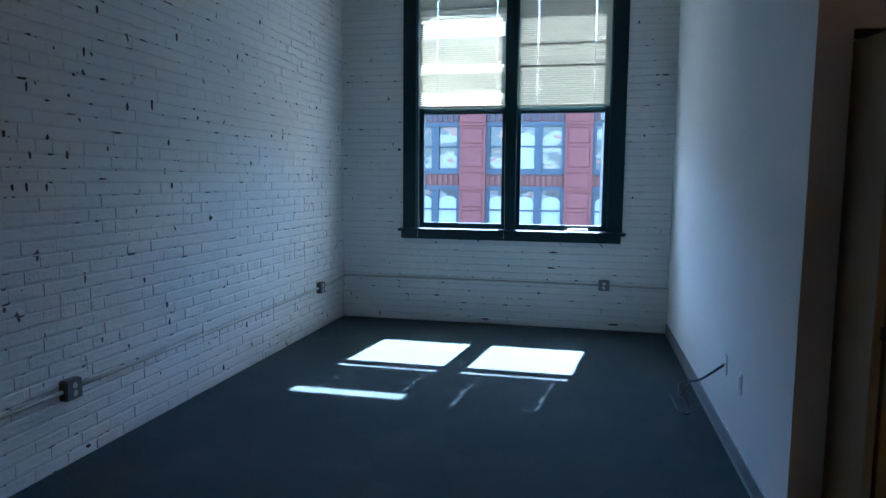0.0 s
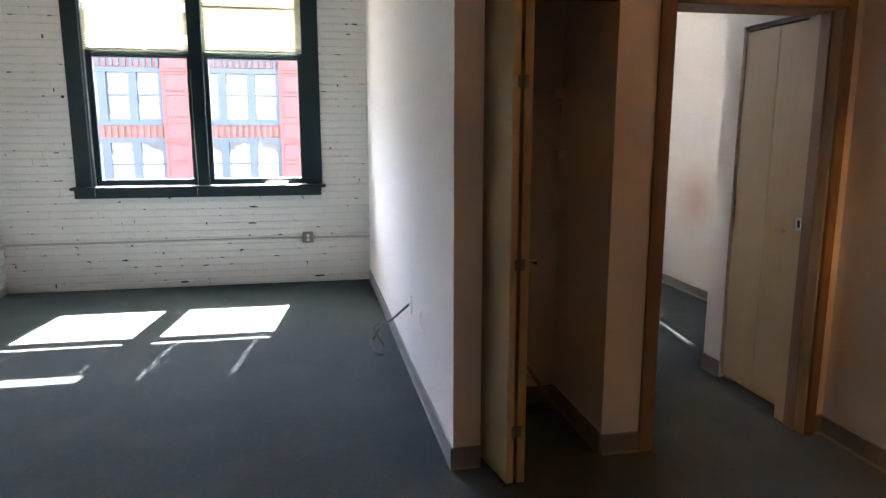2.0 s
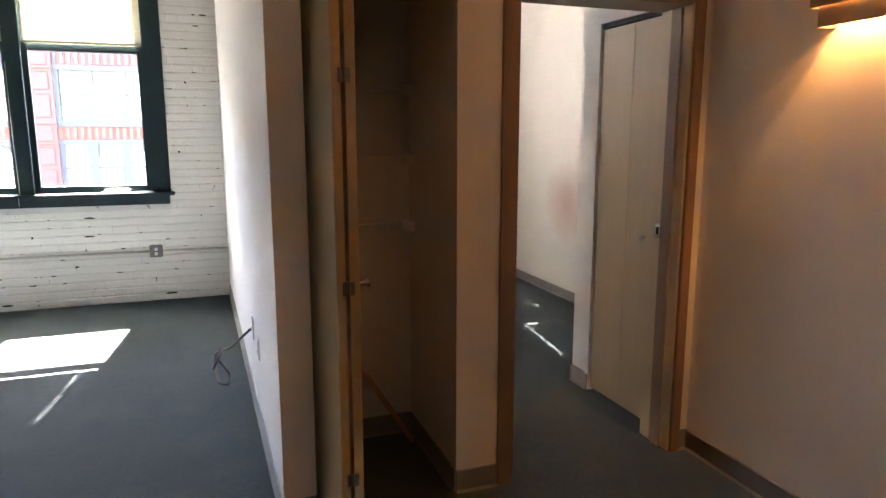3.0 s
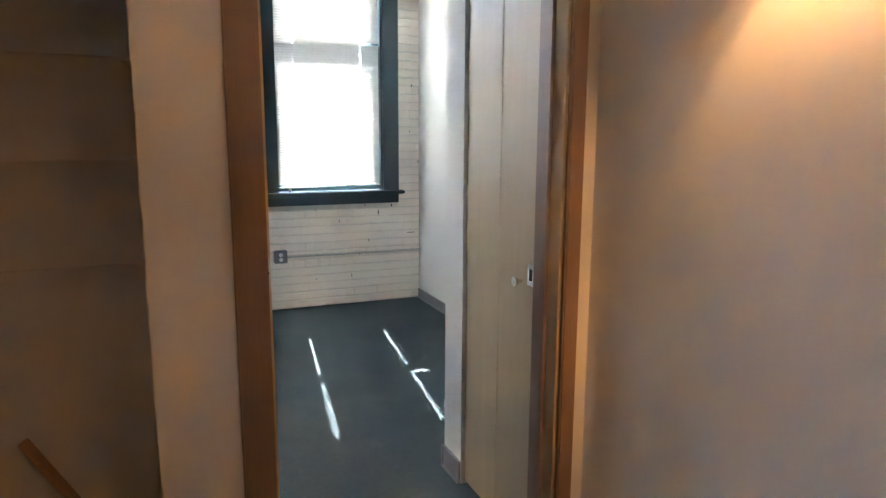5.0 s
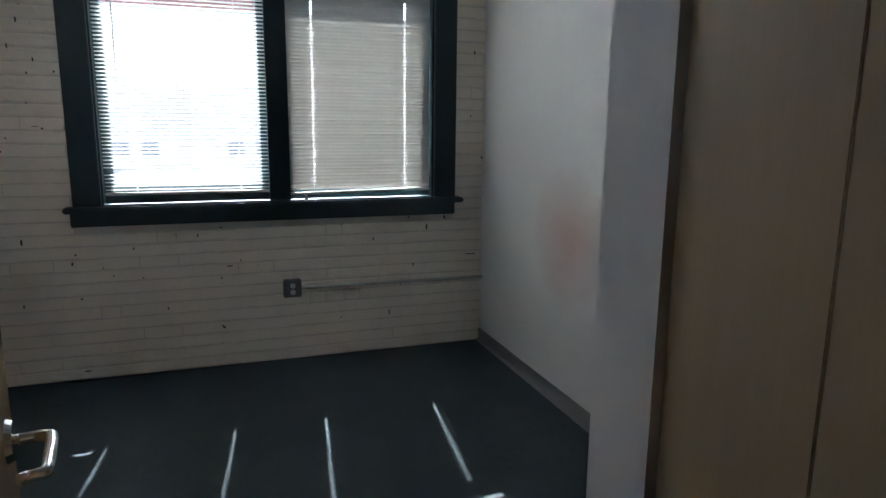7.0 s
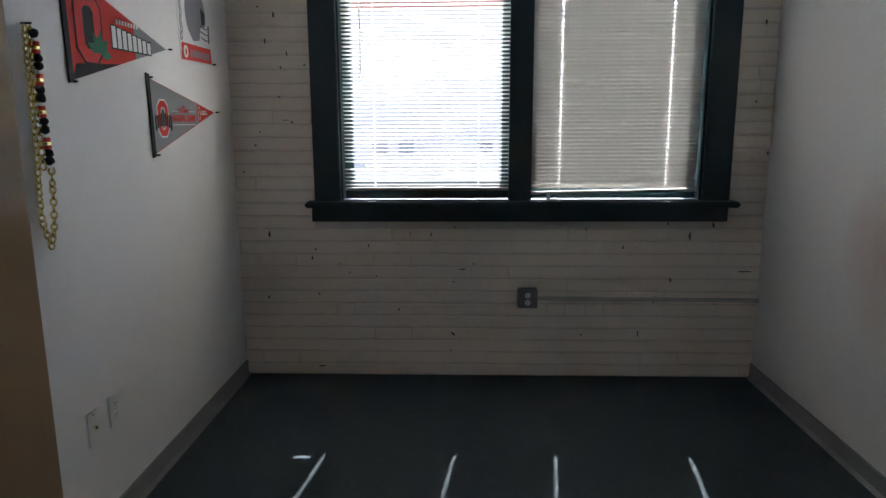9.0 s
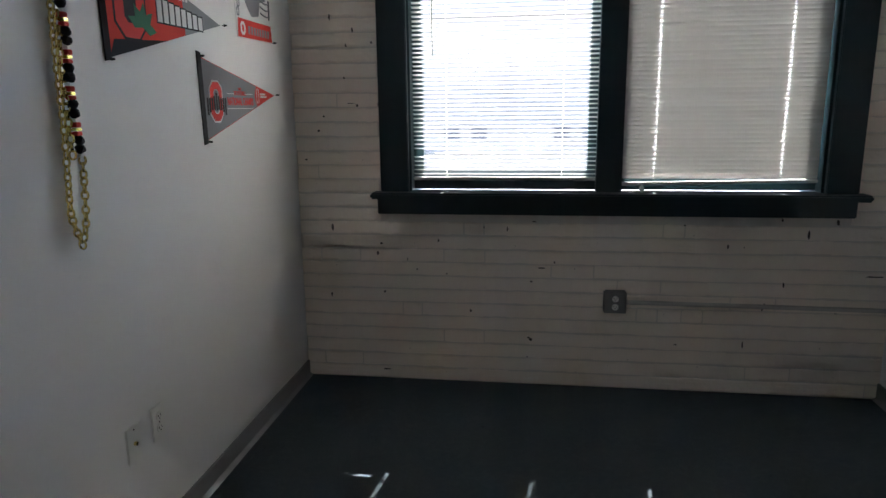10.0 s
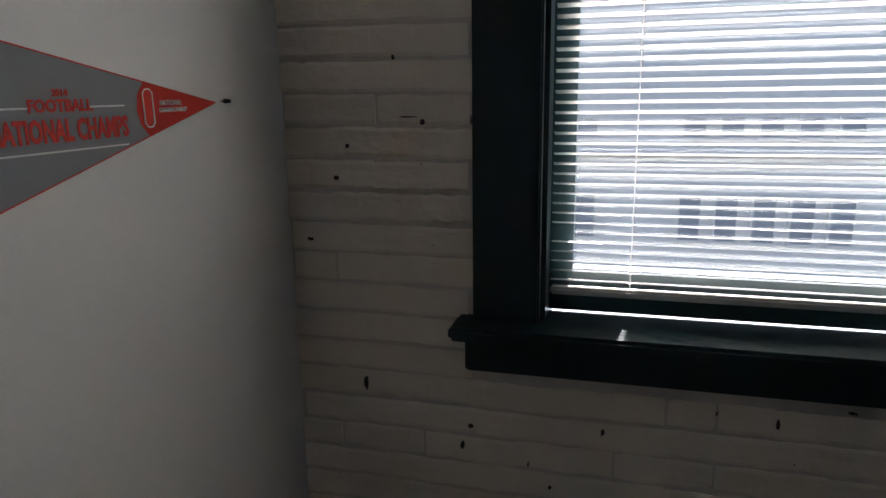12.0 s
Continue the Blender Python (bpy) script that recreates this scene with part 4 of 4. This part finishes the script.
def red_building():
    b = thing("brick_building", (-10, FY, GROUND), "red brick commercial building with blue steel windows", "building")
    x_end = 6.0
    part("wall", box(-34, x_end, FY + 0.5, FY + 14, GROUND, 8.0), RED_BRICK, b)
    part("cornice", box(-34.2, x_end + 0.2, FY - 0.5, FY + 0.5, 7.6, 8.4, 0.1), RED_STONE, b)
    bays = [(4.6 - 5.6 * k) for k in range(7)]
    for px in bays:
        rows = [(px, px + 1.4, FY - 0.25, FY + 0.5, GROUND, 7.6)]
        pil = part("pilaster", boxes(rows), RED_STONE, b, "red terracotta pilaster")
        trims = bmesh.new()
        for s in range(-2, 2):
            z = 1.5 + 3.4 * s
            add_box(trims, px - 0.04, px + 1.44, FY - 0.33, FY - 0.251, z - 0.5, z - 0.42)
            add_box(trims, px + 0.18, px + 1.22, FY - 0.31, FY - 0.251, z - 0.36, z + 0.36, 0.02)
            add_box(trims, px - 0.04, px + 1.44, FY - 0.33, FY - 0.251, z + 0.42, z + 0.5)
            add_box(trims, px + 0.15, px + 1.25, FY - 0.29, FY - 0.251, z + 0.7, z + 1.75, 0.02)
            if s < 1:
                add_box(trims, px + 0.15, px + 1.25, FY - 0.29, FY - 0.251, z + 1.95, z + 2.75, 0.02)
        part("moulding", trims, RED_STONE, pil)
        x0, x1 = px - 4.2, px
        for s in range(-2, 2):
            z = 1.5 + 3.4 * s
            sp = part("spandrel", box(x0, x1, FY + 0.1, FY + 0.5, z - 0.32, z + 0.3), RED_BRICK, b)
            part("steel_band", boxes([(x0, x1, FY - 0.02, FY + 0.099, z + 0.3, z + 0.52), (x0, x1, FY - 0.02, FY + 0.099, z - 0.55, z - 0.32)]), BLUE_STEEL, sp)
            dent = bmesh.new()
            for k in range(14):
                add_box(dent, x0 + 0.3 * k + 0.02, x0 + 0.3 * k + 0.17, FY, FY + 0.099, z - 0.26, z + 0.26)
            part("dentils", dent, BLUE_STEEL if s == 1 else RED_BRICK, sp)
            for k in range(3 if s < 1 else 0):
                a = x0 + 1.4 * k
                wi = part("window", boxes([(a, a + 0.2, FY, FY + 0.3, z + 0.52, z + 2.86), (a + 1.2, a + 1.4, FY, FY + 0.3, z + 0.52, z + 2.86),
                                           (a + 0.2, a + 1.2, FY + 0.05, FY + 0.2, z + 1.75, z + 1.83), (a + 0.2, a + 1.2, FY + 0.05, FY + 0.2, z + 0.52, z + 0.62)]), BLUE_STEEL, b)
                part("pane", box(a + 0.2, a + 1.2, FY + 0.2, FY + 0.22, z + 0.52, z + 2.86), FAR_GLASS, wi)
                if s == -1 or (s == 0 and (k + int(px)) % 3 == 0):
                    arch = [(a + 0.2, z + 0.62), (a + 1.2, z + 0.62)] + [(a + 0.7 + 0.5 * math.cos(radians(t)), z + 2.22 + 0.3 * math.sin(radians(t))) for t in range(0, 181, 20)]
                    part("shade", prism(arch, "y", FY + 0.16, FY + 0.19), SHADE_WHITE, wi, "pale window shade")


red_building()


def pale_building():
    y, x0, x1, top = 14.0, 0.6, 7.6, 3.1
    b = thing("pale_building", (4.1, y, GROUND), "low pale rendered building with small windows", "building")
    part("wall", box(x0, x1, y + 0.2, y + 3, GROUND, top - 0.4), PALE_STONE, b)
    part("parapet", box(x0 - 0.05, x1 + 0.05, y + 0.1, y + 0.6, top - 0.4, top, 0.02), PALE_STONE, b)
    for z in (-3.2, -1.2, 0.74):
        part("ledge", box(x0, x1, y + 0.08, y + 0.199, z - 0.05, z, 0.01), ROOFING, b, "grey projecting ledge")
    for z, h in ((-2.4, 0.7), (-0.4, 0.6), (0.86, 0.28)):
        k = 0
        x = x0 + 0.35
        while x < x1 - 0.8:
            if k % 7 not in (2, 3):
                wi = part("window", boxes([(x, x + 0.3, y + 0.17, y + 0.199, z, z + 0.03), (x, x + 0.3, y + 0.17, y + 0.199, z + h - 0.03, z + h), (x, x + 0.03, y + 0.17, y + 0.199, z + 0.03, z + h - 0.03), (x + 0.27, x + 0.3, y + 0.17, y + 0.199, z + 0.03, z + h - 0.03)]), PALE_STONE, b)
                part("pane", box(x + 0.03, x + 0.27, y + 0.19, y + 0.198, z + 0.03, z + h - 0.03), BLUE_STEEL, wi)
            x += 0.42
            k += 1


pale_building()

# ---- bricks, last ----
COURSE, BL = 0.0695, 0.2105


def brick_shape(length, height, proud, lean, seed=0, open_ends=True):
    """Front face with worn, wavy edges, along x, facing -y; open at the back."""
    hl, hh, cols = length / 2, height / 2, 4
    r = random.Random(seed)
    vs = []
    for i in range(cols + 1):
        x = -hl + length * i / cols
        end = i in (0, cols)
        back = 0.0025 if end and open_ends else 0.0
        lo, hi = (0.0, 0.0) if end else (r.uniform(-0.003, 0.002), r.uniform(-0.002, 0.003))
        f = -proud + back + lean * x / hl
        vs += [(x, 0.006, -hh), (x, f + 0.0028, -hh + lo), (x, f, -hh + 0.007 + lo), (x, f, hh - 0.007 + hi), (x, f + 0.0028, hh + hi), (x, 0.006, hh)]
    fs = [(6 * i + k, 6 * i + 6 + k, 6 * i + 7 + k, 6 * i + 1 + k) for i in range(cols) for k in range(5)]
    fs += [(5, 4, 3, 2, 1, 0), tuple(6 * cols + k for k in range(6))]
    return vs, fs


def brick_runs(u0, u1, z0, z1, holes):
    """(centre, z, length) of each brick of a wall from u0 to u1, with holes (ua, ub, za, zb)."""
    rng3 = random.Random(int(u0 * 31 + 1000))
    row = 0
    z = z0 + COURSE / 2
    while z < z1:
        spans = [(u0, u1)]
        for ua, ub, za, zb in holes:
            if za < z + COURSE / 2 - 0.01 and z - COURSE / 2 + 0.01 < zb:
                spans = [p for a, b in spans for p in ((a, min(b, ua)), (max(a, ub), b)) if p[1] - p[0] > 0.02]
        header = row % 6 == 5
        step = BL / 2 if header else BL
        shift = (row % 2) * BL / 2 + rng3.uniform(-0.012, 0.012)
        for a, b in spans:
            u = u0 - shift
            while u < b:
                lo, hi = max(u, a), min(u + step, b)
                if hi - lo > 0.025:
                    yield (lo + hi) / 2, z, hi - lo, rng3.random()
                u += step
        z += COURSE
        row += 1


def brick_wall(parent, runs, place, material, near, label, dents, shut=0.9):
    """Near bricks are objects on a few shared meshes; the rest is one joined mesh."""
    shared = {}
    vs_all, fs_all = [], []
    rng4 = random.Random(11)
    for u, z, length, r in runs:
        proud = 0.004 + dents * r
        jz, tw = rng4.uniform(-0.0022, 0.0022), rng4.uniform(-0.012, 0.012)
        # thick paint closes most joints
        gap = 0.0 if rng4.random() < shut else 0.012
        height = COURSE - (0.008 if rng4.random() < 0.8 else 0.012)
        if near(u, z):
            key = (int(r * 5), round(length, 2) > 0.19, gap > 0)
            if key not in shared:
                v, f = brick_shape(0.2 if key[1] else 0.1, COURSE - 0.0085, 0.004 + dents * (key[0] / 5 + 0.1), 0.0003 * (key[0] % 3 - 1), key[0], key[2])
                me = bpy.data.meshes.new("brick")
                me.from_pydata(v, [], f)
                me.materials.append(material)
                shared[key] = me
            o = new("brick", shared[key])
            o.parent = parent
            o.matrix_basis = place(u, z + jz) @ Matrix.Rotation(tw, 4, "Y") @ Matrix.Diagonal(((length - gap) / (0.2 if key[1] else 0.1), 1, 1, 1))
        else:
            v, f = brick_shape(length - gap, height, proud, 0.0, int(r * 97), gap > 0)
            m = place(u, z + jz) @ Matrix.Rotation(tw, 4, "Y")
            n = len(vs_all)
            vs_all += [tuple(m @ Vector(p)) for p in v]
            fs_all += [tuple(i + n for i in q) for q in f]
    me = bpy.data.meshes.new("brickwork")
    me.from_pydata(vs_all, [], fs_all)
    me.materials.append(material)
    o = new("brickwork", me)
    o.parent = parent
    tagged(o, label, kind="stuff")


def on_north(u, z):
    return Matrix.Translation((u, YW + 0.004, z))


def on_west(u, z):
    return Matrix.Translation((XL - 0.004, u, z)) @ Matrix.Rotation(radians(90), 4, "Z")


brick_wall(wall_north_2, brick_runs(XQ, XR, 0, HC, [(WIN_2 - 1.083, WIN_2 + 1.083, 0.885, W_TOP + 0.12)]), on_north, BRICK_CREAM,
           lambda u, z: z < 1.65, "cream-painted bricks higher up", 0.0009, 0.95)
brick_wall(wall_north_1, brick_runs(XL, XP, 0, HC, [(WIN_1 - 1.11, WIN_1 + 1.11, 0.885, W_TOP + 0.12)]), on_north, BRICK_WHITE,
           lambda u, z: False, "white-painted bricks of the window wall", 0.0012)
brick_wall(wall_west, brick_runs(YB, YW, 0, HC, []), on_west, BRICK_WHITE,
           lambda u, z: 3.0 < u < 5.4 and 0.1 < z < 1.75, "white-painted bricks of the long wall", 0.0022, 0.62)


def paint_chip(parent, place, u, z, w, h, rng):
    """A ragged dark flake mark where the paint has come off."""
    n = 9
    w, h = 0.72 * w, 0.72 * h
    ring = [(0.5 * w * math.cos(2 * math.pi * k / n) * rng.uniform(0.6, 1.15), 0.5 * h * math.sin(2 * math.pi * k / n) * rng.uniform(0.6, 1.15)) for k in range(n)]
    bm = prism(ring, "y", -0.0085, -0.004)
    me = finish("paint_chip", bm, BARE_BRICK)
    o = new("paint_chip", me)
    o.parent = parent
    o.matrix_basis = place(u, z)


CHIPS = (
    (wall_north_2, on_north, "1.36 1.28 0.017 0.018; 1.41 0.80 0.016 0.053; 1.56 1.40 0.017 0.023; 1.29 1.14 0.023 0.010; 1.95 0.74 0.012 0.025; 1.66 0.72 0.018 0.016; 1.64 0.67 0.013 0.031; 2.29 0.80 0.011 0.033; 2.42 0.84 0.030 0.008; 3.12 0.83 0.015 0.011; 2.52 0.64 0.011 0.020; 2.41 0.54 0.016 0.013; 1.67 0.47 0.014 0.018; 1.39 0.45 0.011 0.038; 2.11 0.38 0.012 0.027; 2.40 0.25 0.018 0.014; 3.11 0.24 0.017 0.011; 1.64 1.69 0.014 0.016; 1.39 1.35 0.013 0.016; 1.50 1.53 0.010 0.017; 2.46 0.61 0.057 0.008; 1.53 1.41 0.063 0.005; 1.84 0.59 0.011 0.013; 1.99 0.57 0.013 0.009; 1.67 0.05 0.055 0.010; 3.79 0.85 0.020 0.043; 3.67 0.79 0.015 0.061; 3.55 0.86 0.012 0.031; 2.41 0.24 0.022 0.020; 3.97 0.60 0.119 0.010; 3.32 0.73 0.012 0.037; 1.49 1.94 0.015 0.056; 1.55 1.75 0.012 0.039; 1.44 1.81 0.012 0.040; 1.41 1.98 0.018 0.013; 1.39 0.45 0.013 0.023; 3.58 0.55 0.013 0.037; 3.42 0.25 0.009 0.046; 3.98 1.88 0.014 0.038; 4.04 1.23 0.015 0.034; 3.96 1.49 0.011 0.022"),
    (wall_north_1, on_north, "-1.58 1.80 0.049 0.046; 0.88 1.93 0.032 0.033; 0.04 0.77 0.135 0.023; 0.02 0.61 0.124 0.023; -0.64 0.05 0.142 0.029; 0.79 3.00 0.026 0.063; 0.99 2.41 0.083 0.016; -1.68 1.30 0.087 0.017; -2.00 2.01 0.076 0.018; 0.79 1.33 0.027 0.044; -0.41 0.62 0.023 0.047; -0.82 0.34 0.024 0.036; 0.65 0.06 0.163 0.029"),
    (wall_west, on_west, "3.83 1.92 0.030 0.115; 3.98 1.71 0.030 0.056; 3.61 1.89 0.029 0.064; 3.39 1.48 0.107 0.015; 2.91 1.59 0.019 0.064; 3.02 1.68 0.025 0.044; 3.14 1.60 0.026 0.068; 2.91 1.91 0.020 0.068; 3.21 2.01 0.028 0.026; 3.03 1.86 0.043 0.017; 3.29 2.14 0.021 0.076; 3.40 2.38 0.025 0.060; 2.77 1.68 0.027 0.056; 2.88 1.44 0.020 0.064; 3.00 1.44 0.021 0.061; 4.00 1.44 0.030 0.058; 4.10 2.38 0.030 0.078; 4.43 1.21 0.030 0.055; 3.93 0.57 0.024 0.058; 4.90 0.35 0.030 0.063; 3.70 0.88 0.026 0.047; 3.91 0.69 0.028 0.057; 4.55 0.10 0.030 0.059; 3.19 0.05 0.058 0.031; 2.80 1.44 0.025 0.047; 4.85 2.39 0.030 0.058; 5.21 2.72 0.030 0.062; 4.31 1.89 0.027 0.053; 5.37 1.84 0.030 0.046; 6.31 2.17 0.055 0.043; 3.17 1.90 0.023 0.028"),
)
rng5 = random.Random(23)
for owner, setting, marks in CHIPS:
    for mark in marks.split("; "):
        paint_chip(owner, setting, *[float(q) for q in mark.split()], rng5)
